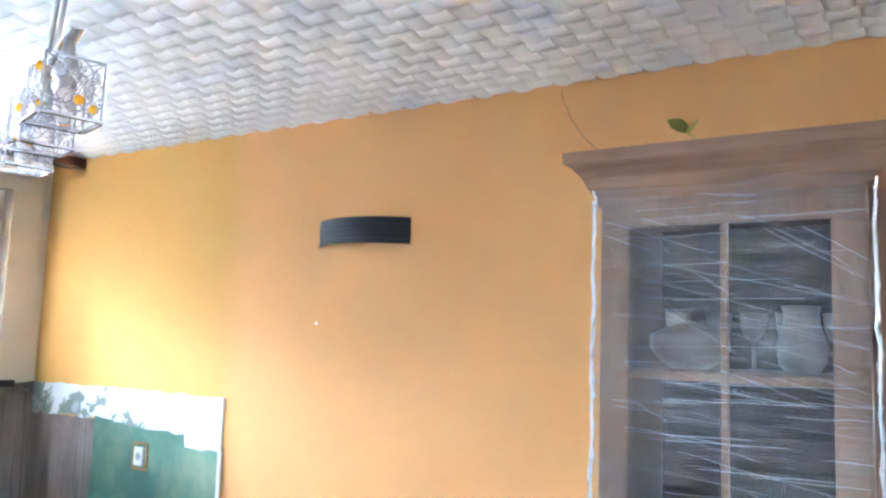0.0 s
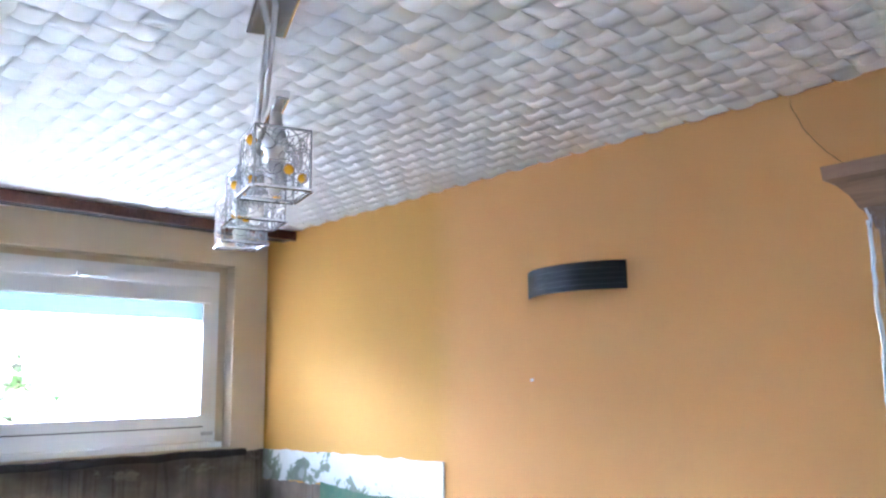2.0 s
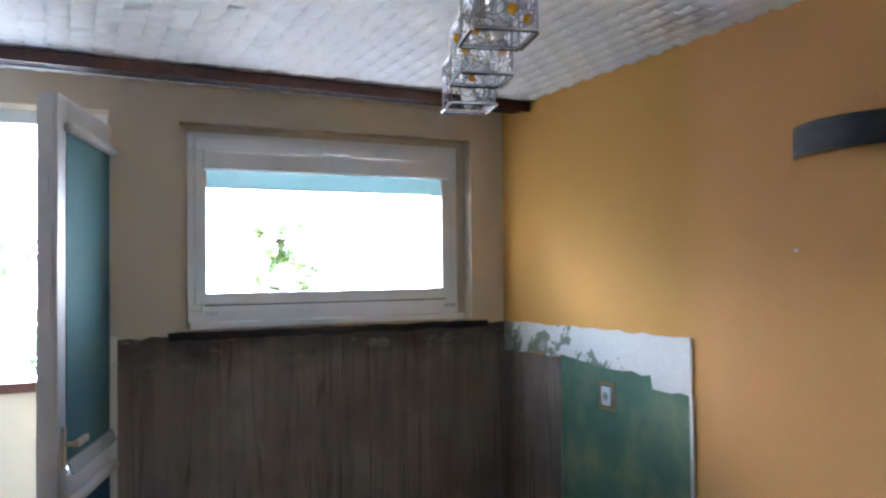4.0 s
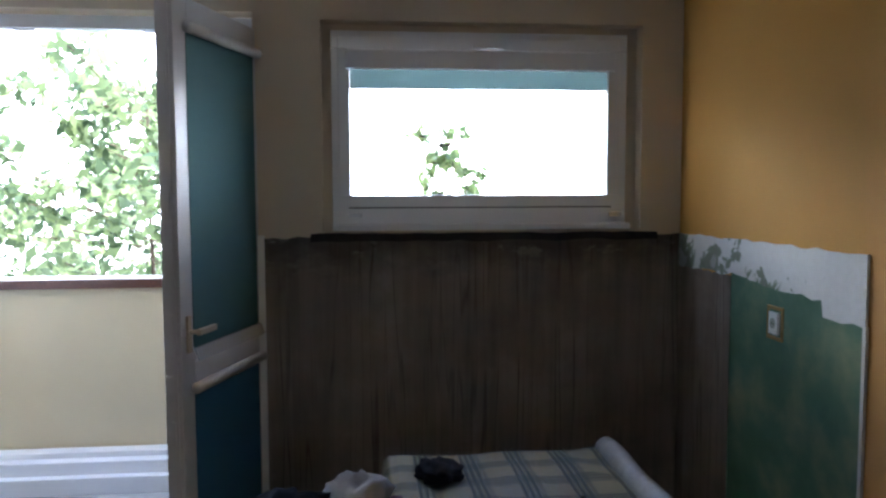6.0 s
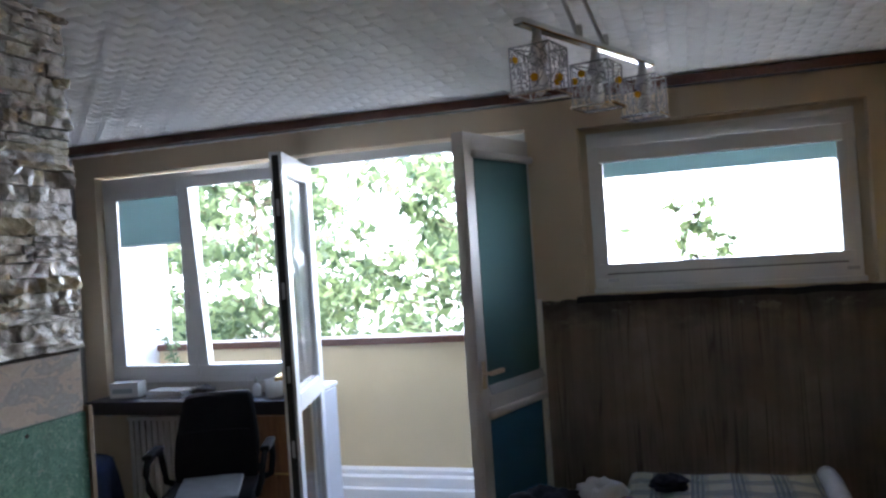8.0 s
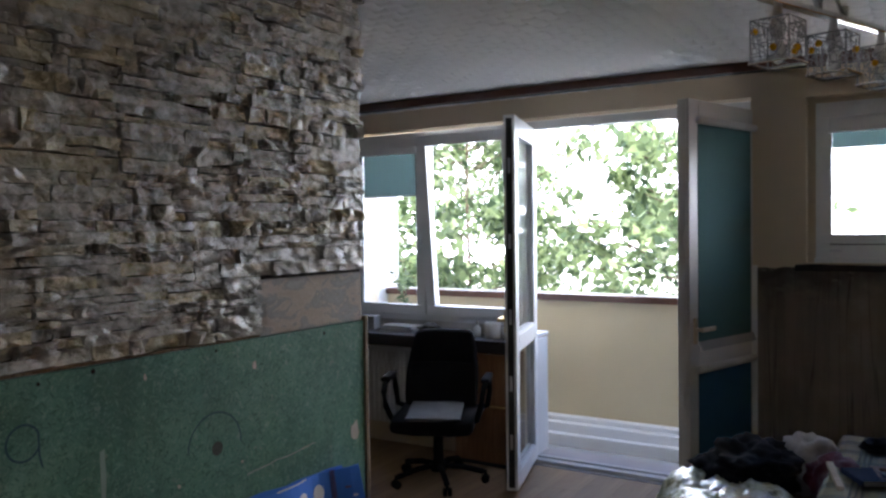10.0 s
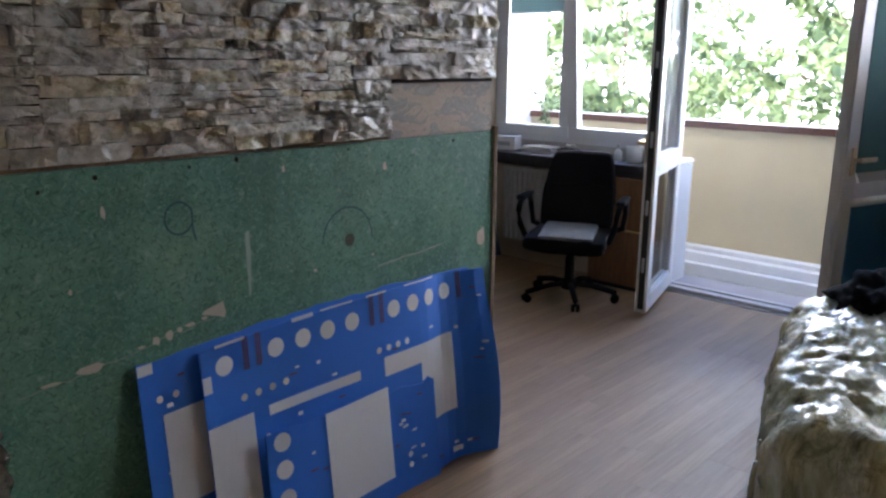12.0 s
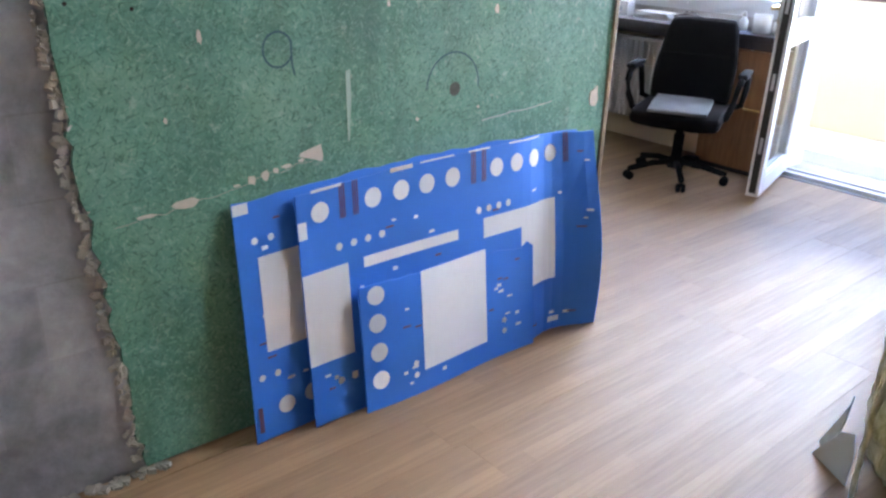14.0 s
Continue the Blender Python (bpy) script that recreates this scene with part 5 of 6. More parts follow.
def radiator():
    r = thing("radiator", "cream ribbed panel radiator under the sill", "radiator", (0.075, -4.33, 0.16))
    part("back", box((-0.02, -0.42, 0.0), (0.0, 0.42, 0.56), 0.006), RADIATOR, r)
    for k in range(18):
        y = -0.40 + 0.0471 * k
        part("rib", box((0.0, y - 0.016, 0.012), (0.02, y + 0.016, 0.548), 0.008), RADIATOR, r)
    part("grille", box((-0.03, -0.42, 0.545), (0.03, 0.42, 0.575), 0.005), RADIATOR, r)
    for s in (-0.3, 0.3):
        part("wall_bracket", box((-0.074, s - 0.015, 0.3), (-0.018, s + 0.015, 0.36), 0.003), STEEL, r)
    part("pipe", sweep(bmesh.new(), [(0, 0.43, 0.05), (0, 0.47, 0.05), (0, 0.485, 0.03), (0, 0.485, -0.155)], 0.009, 10), RADIATOR, r, "", True)
    valve = tube((0, 0.41, 0.05), (0, 0.455, 0.05), 0.014)
    part("valve", valve, BRASS, r, "brass valve", True)
    return r


radiator()
cu = thing("low_cupboard", "orange-brown veneered low cupboard under the sill", "cupboard", (0.03, -3.655, 0))
part("body", box((-0.02, -0.21, 0.03), (0.19, 0.21, 0.772), 0.003), CUP_WOOD, cu)
part("plinth", box((-0.02, -0.2, 0.0), (0.175, 0.2, 0.03)), BLACK, cu)
dr = part("door", box((0.19, -0.207, 0.04), (0.206, 0.207, 0.765), 0.003), CUP_WOOD, cu)
part("handle", tube((0.222, 0.08, 0.42), (0.222, 0.19, 0.42), 0.006), BRASS, dr, "brass bar handle", True)
for y in (0.09, 0.18):
    part("handle_post", tube((0.205, y, 0.42), (0.223, y, 0.42), 0.004, 8), BRASS, dr)


def mug(at, r, h, turn, label):
    m = thing("mug", label, "mug", Matrix.Translation(at) @ pose(0, 0, 0, 0, 0, turn))
    part("body", lathe([(r * 0.86, 0), (r, 0.006), (r, h), (r - 0.004, h), (r - 0.005, 0.008), (0, 0.007)], 22), CERAMIC, m, "", True)
    part("handle", sweep(bmesh.new(), [(r * 0.95 + 0.026 * math.sin(math.pi * k / 10), 0, h * 0.5 - h * 0.3 * math.cos(math.pi * k / 10)) for k in range(11)], 0.005, 7), CERAMIC, m, "", True)
    return m


mug((0.12, -3.62, 0.861), 0.055, 0.11, 200, "white ceramic mug on the window sill")
mug((0.06, -3.53, 0.861), 0.045, 0.07, 90, "small white cup on the window sill")
bx = thing("tissue_box", "white patterned box on the window sill", "box", pose(0.06, -4.76, 0.861, 0, 0, 12))
part("body", box((-0.06, -0.10, 0), (0.06, 0.10, 0.10), 0.006), CERAMIC, bx)
part("print_band", box((-0.0605, -0.08, 0.03), (0.0615, 0.06, 0.06)), simple("grey_print", (0.35, 0.4, 0.42), 0.6, 0, 0.3, 60, 90), bx)
bo = thing("bottle", "small white plastic bottle with cap", "bottle", (0.09, -3.76, 0.861))
part("body", lathe([(0.024, 0), (0.027, 0.005), (0.027, 0.06), (0.012, 0.078), (0.012, 0.084), (0.0, 0.084)], 18), PVC, bo, "", True)
part("cap", lathe([(0.011, 0.084), (0.011, 0.105), (0.004, 0.112), (0.0, 0.125)], 14), GREY_CARD, bo, "", True)
for k in range(4):
    b = thing("magazine", "stacked magazines and papers on the sill", "magazine", pose(0.06, -4.42, 0.861 + 0.0115 * k, 0, 0, rng.uniform(-8, 8)), group="stack of magazines")
    part("paper_block", box((-0.075, -0.14, 0), (0.075, 0.14, 0.011), 0.001), PAPER if k % 2 else WHITE_CARD, b)
tagged(part("cloth_heap", lump((0.06, -4.17, 0.885), (0.06, 0.08, 0.045), 0.4, 2.2, 3.0, 4, 0.861), simple("grey_brown_cloth", (0.13, 0.12, 0.10), 0.9), None, "", True), "small crumpled grey cloth on the sill", "cloth")
tray = thing("plate", "shallow white plate on the sill", "plate", (0.05, -3.95, 0.861))
part("dish", lathe([(0.04, 0), (0.08, 0.012), (0.1, 0.02), (0.098, 0.024), (0.04, 0.006), (0, 0.005)], 24), CERAMIC, tray, "", True)

# potted plant outside the left window
pl = thing("potted_plant", "small leafy plant in a blue pot on the outer sill", "plant", (-0.30, -4.62, 0.856))
part("pot", lathe([(0.045, 0), (0.06, 0.07), (0.064, 0.075), (0.056, 0.075), (0.05, 0.06), (0, 0.06)], 18), POT_BLUE, pl, "blue plastic pot", True)
rp = random.Random(5)
stem = bmesh.new()
tips = []
for k in range(5):
    a, l = rp.uniform(0, 6.28), rp.uniform(0.16, 0.36)
    pts = [(0.05 * (j / 6) ** 1.5 * math.cos(a) * 2, 0.05 * (j / 6) ** 1.5 * math.sin(a) * 2, 0.06 + l * j / 6) for j in range(7)]
    sweep(stem, pts, 0.0035, 5)
    tips += pts[2:]
part("stem", stem, LEAVES, pl)
lv = bmesh.new()
for p in tips:
    for k in range(2):
        s = rp.uniform(0.02, 0.035)
        M = pose(*p, rp.uniform(-60, 60), rp.uniform(-60, 60), rp.uniform(0, 360))
        v = [lv.verts.new(M @ Vector(q)) for q in ((0, 0, 0), (s, s * 0.45, 0.004), (2 * s, 0, 0), (s, -s * 0.45, 0.004))]
        lv.faces.new(v)
part("leaves", lv, LEAVES, pl)

# dark covered side table by the sill
tb = thing("side_table", "small round table under a dark blue cloth", "table", (0.62, -4.78, 0))
n = 48
cl = bmesh.new()
rings = []
for i, (r, z0) in enumerate(((0.0, 0.56), (0.24, 0.562), (0.265, 0.55), (0.275, 0.45), (0.29, 0.25), (0.30, 0.12))):
    rings.append([cl.verts.new(((r + 0.018 * max(0, i - 2) * math.sin(9 * 6.28318 * k / n)) * math.cos(6.28318 * k / n), (r + 0.018 * max(0, i - 2) * math.sin(9 * 6.28318 * k / n)) * math.sin(6.28318 * k / n), z0)) for k in range(n)])
for p, q in zip(rings, rings[1:]):
    for k in range(n):
        cl.faces.new((p[k], p[(k + 1) % n], q[(k + 1) % n], q[k]))
bmesh.ops.remove_doubles(cl, verts=cl.verts, dist=0.0005)
part("cloth", cl, NAVY, tb, "dark blue draped cloth", True)
part("tabletop", lathe([(0.24, 0.53), (0.24, 0.555), (0, 0.555)], 32), CAB_WOOD, tb)
for k in range(3):
    part("leg", tube((0.17 * math.cos(k * 2.09), 0.17 * math.sin(k * 2.09), 0), (0.13 * math.cos(k * 2.09), 0.13 * math.sin(k * 2.09), 0.53), 0.014), CAB_WOOD, tb)
tagged(part("remote_control", box((0.58, -4.74, 0.563), (0.63, -4.60, 0.583), 0.006), PAPER), "pale remote control on the side table", "remote control")


# ---- office chair ----
def office_chair():
    c = thing("office_chair", "black swivel office chair with armrests and five castors", "chair", pose(0.64, -3.745, 0, 0, 0, 22))
    for k in range(5):
        a = radians(72 * k + 20)
        d = Vector((math.cos(a), math.sin(a), 0))
        leg = bmesh.new()
        sweep(leg, [d * 0.03 + Vector((0, 0, 0.105)), d * 0.15 + Vector((0, 0, 0.10)), d * 0.29 + Vector((0, 0, 0.07))], 0.019, 8)
        lg = part("base_leg", leg, CHAIR_PLASTIC, c, "", True)
        side = Vector((-d.y, d.x, 0))
        cas = bmesh.new()
        p = d * 0.30 + Vector((0, 0, 0.026))
        for s in (-1, 1):
            add_tube(cas, p + side * (s * 0.006), p + side * (s * 0.024), 0.026, 16)
        add_tube(cas, p + Vector((0, 0, 0.01)), p + Vector((0, 0, 0.055)), 0.01, 8)
        part("castor", cas, CHAIR_PLASTIC, lg)
    part("hub", lathe([(0.05, 0.07), (0.05, 0.125), (0.032, 0.14), (0.032, 0.28), (0.022, 0.285), (0.022, 0.39), (0, 0.39)], 18), CHAIR_PLASTIC, c, "", True)
    part("mechanism", box((-0.10, -0.08, 0.335), (0.12, 0.08, 0.375), 0.01), CHAIR_PLASTIC, c)
    seat = soft_box((-0.23, -0.26, 0.37), (0.27, 0.26, 0.445), 0.035, 3, 0.004, 4, 3.0)
    for v in seat.verts:
        v.co.z += 0.018 * abs(v.co.y / 0.25) ** 3 - 0.02 * max(0, v.co.x - 0.15) / 0.1
    part("seat", seat, LEATHER, c, "black leatherette seat", True)
    back = soft_box((-0.045, -0.255, 0.46), (0.035, 0.255, 0.94), 0.034, 5, 0.004, 4, 5.0)
    for v in back.verts:
        u = (v.co.z - 0.46) / 0.48
        v.co.y *= 0.97 - 0.22 * u ** 3 - 0.04 * (1 - u) ** 3
        v.co.x += 0.05 * (v.co.y / 0.255) ** 2 + 0.03 * math.cos(u * 3.1) - 0.07 * u - 0.20
        v.co.z -= 0.05 * max(0, abs(v.co.y) / 0.255 - 0.55) ** 2 / 0.2 * (u > 0.5)
    part("backrest", back, LEATHER, c, "black padded backrest", True)
    seam = bmesh.new()
    sweep(seam, [(-0.150 + 0.045 * (y / 0.2) ** 2, y, 0.74) for y in [-0.2 + 0.4 * k / 10 for k in range(11)]], 0.004, 5)
    part("seam", seam, LEATHER, c)
    part("back_bracket", sweep(bmesh.new(), [(-0.06, 0, 0.39), (-0.18, 0, 0.39), (-0.25, 0, 0.44), (-0.25, 0, 0.62)], 0.02, 8), CHAIR_PLASTIC, c, "", True)
    for s in (-1, 1):
        arm = bmesh.new()
        pts = [(-0.20, s * 0.235, 0.43), (-0.17, s * 0.30, 0.46), (-0.17, s * 0.315, 0.56), (-0.14, s * 0.318, 0.635), (-0.02, s * 0.318, 0.66), (0.12, s * 0.315, 0.645), (0.175, s * 0.31, 0.60), (0.175, s * 0.30, 0.52), (0.15, s * 0.27, 0.435), (0.12, s * 0.21, 0.405)]
        sweep(arm, pts, 0.019, 8)
        a = part("armrest", arm, CHAIR_PLASTIC, c, "black loop armrest", True)
        part("arm_pad", soft_box((-0.13, s * 0.318 - 0.028, 0.655), (0.12, s * 0.318 + 0.028, 0.685), 0.012, 1, 0.001, 4), LEATHER, a, "", True)
    return c


office_chair()
pad = soft_box((-0.19, -0.17, 0.0), (0.20, 0.17, 0.022), 0.009, 3, 0.006, 6, 2.0)
pd = part("seat_cushion", pad, GREY_PAD, None, "", True)
pd.matrix_basis = pose(0.69, -3.73, 0.452, 0, 3, 27)
tagged(pd, "thin grey seat cushion on the office chair", "cushion")


# ---- printed blue cards leaning on the partition ----
def card(name_label, x0, x1, z1, foot, lean, layers, seed, curl=0.0, torn=False, rise=0.0):
    """A sheet of printed card: foot metres out from the board at the floor; layers: white patches, dots and bars in sheet coordinates from the left edge (large x) and the floor."""
    W = x0 - x1
    rr = random.Random(seed)
    c = thing("printed_card", name_label, "card", (x0, PY + 0.014 + foot, 0), group="blue printed cards")
    nx, nz = 28, 8

    def bend(u, v, d):
        e = max(0.0, (u - 0.72) / 0.28)
        wob = 0.009 * math.sin(u * 6 + seed * 2.1) + 0.003 * math.sin(v * 5 + seed)
        y = -(foot - lean) * v / z1 + d + wob + curl * (e * e * (1 + 0.6 * math.sin(4 * v / z1)) - 0.55 * math.sin(math.pi * e) ** 2)
        return Vector((-u * W + 0.02 * curl * e, y, v * (1 + rise * math.sin(u * 2.36))))

    bm = bmesh.new()
    top = [z1 * (1 - (0.012 * rr.random() + ((0.02 * rr.random() if k < 17 else 0.04 + 0.05 * rr.random()) if torn else 0))) for k in range(nx + 1)]
    bottom = [0.0] * (nx + 1)
    grid = {}
    for side, d in ((0, 0.0), (1, -0.0045)):
        for i in range(nx + 1):
            for j in range(nz + 1):
                grid[side, i, j] = bm.verts.new(bend(i / nx, bottom[i] + (top[i] - bottom[i]) * j / nz, d))
    for i in range(nx):
        for j in range(nz):
            bm.faces.new((grid[0, i, j], grid[0, i + 1, j], grid[0, i + 1, j + 1], grid[0, i, j + 1]))
            bm.faces.new((grid[1, i, j], grid[1, i, j + 1], grid[1, i + 1, j + 1], grid[1, i + 1, j]))
        for j in (0, nz):
            bm.faces.new((grid[0, i, j], grid[1, i, j], grid[1, i + 1, j], grid[0, i + 1, j]))
    for j in range(nz):
        for i in (0, nx):
            bm.faces.new((grid[0, i, j], grid[0, i, j + 1], grid[1, i, j + 1], grid[1, i, j]))
    bmesh.ops.recalc_face_normals(bm, faces=bm.faces)
    part("sheet", bm, BLUE_CARD, c, "blue printed card sheet")
    for kind, u, v, a, b in layers:
        pm = bmesh.new()
        if kind == "dot":
            pts = [(u + a * math.cos(0.3307 * k), v + a * math.sin(0.3307 * k)) for k in range(19)]
            pm.faces.new([pm.verts.new(bend(p / W, q, 0.0016)) for p, q in pts])
            name, mt = "white_dot", WHITE_CARD
        else:
            n = max(2, int(a / 0.03))
            rows = [[pm.verts.new(bend((u + a * i / n) / W, v + b * j / 2, 0.0016)) for j in range(3)] for i in range(n + 1)]
            for i in range(n):
                for j in range(2):
                    pm.faces.new((rows[i][j], rows[i + 1][j], rows[i + 1][j + 1], rows[i][j + 1]))
            name, mt = ("white_patch", WHITE_CARD) if kind == "white" else ("print_bar", DARK_PRINT)
        bmesh.ops.recalc_face_normals(pm, faces=pm.faces)
        bmesh.ops.solidify(pm, geom=pm.faces[:], thickness=0.0006)
        part(name, pm, mt, c)
    return c


rr = random.Random(9)


def flecks(W, H, n, keep):
    """Small white pictograms and dark lines of unreadable print."""
    out = []
    for k in range(n):
        u, v = rr.uniform(0.03, W - 0.05), rr.uniform(0.04, H - 0.05)
        if all(not (a < u + 0.02 and u < b and c < v + 0.015 and v < d) for a, b, c, d in keep):
            out.append(("white", u, v, rr.uniform(0.012, 0.026), rr.uniform(0.005, 0.012)) if rr.random() < 0.72 else ("bar", u, v, rr.uniform(0.02, 0.035), 0.006))
    return out


lay = [("white", 0.06, 0.272, 0.28, 0.28), ("dot", 0.105, 0.092, 0.027, 0), ("dot", 0.195, 0.10, 0.027, 0), ("bar", 0.012, 0.03, 0.014, 0.08), ("white", 0.0, 0.68, 0.045, 0.03)]
lay += [("dot", 0.055 + 0.05 * k, 0.60, 0.010, 0) for k in range(2)] + [("dot", 0.035 + 0.05 * k, 0.20, 0.010, 0) for k in range(2)] + flecks(0.4, 0.7, 26, [(0.1, 0.34, 0.27, 0.57), (0.0, 0.2, 0.05, 0.16)])
card("blue printed card sheet with white panels leaning on the wall", 3.957, 2.60, 0.716, 0.070, 0.012, lay, 1, 0.0, False, 0.045)
lay = [("white", 0.0, 0.195, 0.155, 0.28), ("white", 0.21, 0.445, 0.36, 0.032), ("white", 0.68, 0.425, 0.37, 0.065), ("white", 0.86, 0.20, 0.19, 0.225), ("white", 0.32, 0.703, 0.08, 0.012), ("white", 0.05, 0.704, 0.10, 0.008), ("white", 0.43, 0.709, 0.13, 0.005), ("white", 0.62, 0.708, 0.09, 0.006), ("white", 0.80, 0.709, 0.16, 0.005), ("white", 0.0, 0.58, 0.028, 0.05), ("white", 1.02, 0.03, 0.05, 0.02)]
lay += [("dot", u, 0.645, 0.029, 0) for u in (0.075, 0.255, 0.356, 0.452, 0.553, 0.741, 0.836, 0.929, 1.03)]
lay += [("bar", u + w, 0.61, 0.004, 0.10) for u in (0.14, 0.185, 0.63, 0.675, 1.09) for w in (0.0, 0.007, 0.014)]
lay += [("dot", 0.13 + 0.05 * k, 0.53, 0.011, 0) for k in range(4)] + [("dot", 0.66 + 0.045 * k, 0.52, 0.011, 0) for k in range(4)] + [("dot", 0.10 + 0.05 * k, 0.12, 0.011, 0) for k in range(3)]
lay += flecks(1.22, 0.7, 75, [(0.0, 0.16, 0.19, 0.48), (0.03, 1.12, 0.58, 0.7), (0.2, 0.6, 0.43, 0.49), (0.67, 1.07, 0.2, 0.5)])
card("long blue printed card sheet with white dots and a curled end", 3.78, 2.565, 0.715, 0.118, 0.046, lay, 2, 0.055, False, 0.05)
lay = [("white", 0.225, 0.075, 0.29, 0.335)] + [("dot", 0.055, v, 0.030, 0) for v in (0.375, 0.285, 0.19, 0.097)]
lay += [("dot", 0.19, v, 0.010, 0) for v in (0.07, 0.11)] + [("dot", 0.60, v, 0.010, 0) for v in (0.09, 0.13)] + flecks(0.72, 0.4, 44, [(0.22, 0.49, 0.08, 0.42), (0.02, 0.1, 0.04, 0.4)])
card("torn blue printed card with a white centre panel", 3.615, 2.875, 0.415, 0.145, 0.102, lay, 3, 0.0, True)

# ---- marks on the green board ----
BY = PY + 0.0142


def mark(name, pts, r, mat, label):
    bm = bmesh.new()
    for p, q in zip(pts, pts[1:]):
        d = Vector((q[0] - p[0], 0, q[1] - p[1]))
        nrm = Vector((-d.z, 0, d.x)).normalized() * r
        e = d.normalized() * r * 0.5
        A, B = Vector((p[0], BY, p[1])) - e, Vector((q[0], BY, q[1])) + e
        vs = [bm.verts.new(k + Vector((0, 0.0008, 0))) for k in (A - nrm, B - nrm, B + nrm, A + nrm)]
        bm.faces.new(vs)
    return tagged(part(name, bm, mat), label, "mark", kind="structure")


mark("trim_pen_loop", [(3.792 + 0.042 * math.cos(k * 0.3 + 3.6) * (1 + 0.02 * k / 18), 1.097 + 0.045 * math.sin(k * 0.3 + 3.6)) for k in range(19)] + [(3.752, 1.06), (3.745, 1.03)], 0.0028, INK, "blue pen loop drawn on the green board")
mark("trim_pen_arc", [(3.19 + 0.105 * math.cos(k * 0.2), 0.945 + 0.105 * math.sin(k * 0.2)) for k in range(17)], 0.0026, INK, "faint pen arc on the green board")
tagged(part("trim_chalk_smear", prism([(3.572, 1.03), (3.586, 1.025), (3.584, 0.93), (3.580, 0.825), (3.575, 0.83), (3.568, 0.95)], 0.0012, "y", BY), CHALK), "pale vertical smear on the green board", "mark", kind="structure")
tagged(part("trim_hole", lathe([(0.022, 0), (0.02, 0.001), (0.0, 0.0012)], 14), simple("drilled_hole", (0.09, 0.10, 0.08), 0.95, 0, 0.3, 60, 90)), "drilled hole in the green board", "mark", kind="structure").matrix_basis = pose(3.182, BY, 0.937, -90, 0, 0)
for k, (x, zz) in enumerate(((4.29, 1.225), (4.01, 1.232), (3.75, 1.235), (3.6, 1.243), (3.18, 1.24), (2.67, 1.235), (4.15, 1.21))):
    tagged(part("trim_screw_hole", lathe([(0.005 + 0.002 * (k % 2), 0), (0.004, 0.001), (0.0, 0.0012)], 10), DARK_HOLE), "dark screw hole in the green board", "mark", group="screw holes", kind="structure").matrix_basis = pose(x, BY, zz, -90, 0, 0)
for k, (x, zz, w, h) in enumerate(((3.70, 0.80, 0.032, 0.03), (3.845, 0.77, 0.014, 0.02), (3.885, 0.765, 0.015, 0.018), (4.07, 0.735, 0.04, 0.018), (3.33, 0.86, 0.009, 0.008), (3.08, 0.87, 0.006, 0.006), (3.78, 0.787, 0.02, 0.008), (3.735, 0.795, 0.012, 0.007), (3.815, 0.78, 0.01, 0.012), (4.17, 0.722, 0.03, 0.006), (3.93, 0.757, 0.012, 0.006), (2.50, 0.84, 0.03, 0.05), (3.02, 1.17, 0.012, 0.018), (3.44, 1.2, 0.006, 0.012), (4.0, 1.14, 0.008, 0.02), (3.9, 0.42, 0.008, 0.007), (4.1, 0.95, 0.007, 0.009))):
    o = [(x + w * math.cos(a) * rng.uniform(0.6, 1.0), zz + h * math.sin(a) * rng.uniform(0.5, 1.0)) for a in [0.7 * i for i in range(9)]]
    if k == 0:
        o = [(3.742, 0.806), (3.735, 0.816), (3.672, 0.832), (3.664, 0.800), (3.668, 0.782), (3.70, 0.794)][::-1]
    tagged(part("trim_paint_chip", prism(o, 0.0016, "y", BY), CHIP), "bare chip in the green paint", "chip", group="paint chips", kind="structure")
seam_pts = [(3.70 + 0.55 * k / 22, 0.79 - 0.085 * k / 22 + rng.uniform(-0.007, 0.007)) for k in range(23)]
mark("trim_seam_crack", seam_pts, 0.0010, BOARD_EDGE, "rough crack along a board joint")
mark("trim_seam_scratch", [(2.73 + 0.33 * k / 10, 0.845 - 0.02 * k / 10 + rng.uniform(-0.004, 0.004)) for k in range(11)], 0.0016, PINK_PLASTER, "pale scratch on the green board")

# white boards lying on the balcony
wb = thing("plastic_boards", "white plastic boards stacked along the parapet", "boards", (-1.0, -3.3, -0.12))
for k, (w, h, z0) in enumerate(((0.11, 0.10, 0.0), (0.085, 0.075, 0.10), (0.05, 0.035, 0.175))):
    part("board", box((-0.11, -1.9, z0), (-0.11 + w * 2, 1.55, z0 + h), 0.008), PVC, wb)


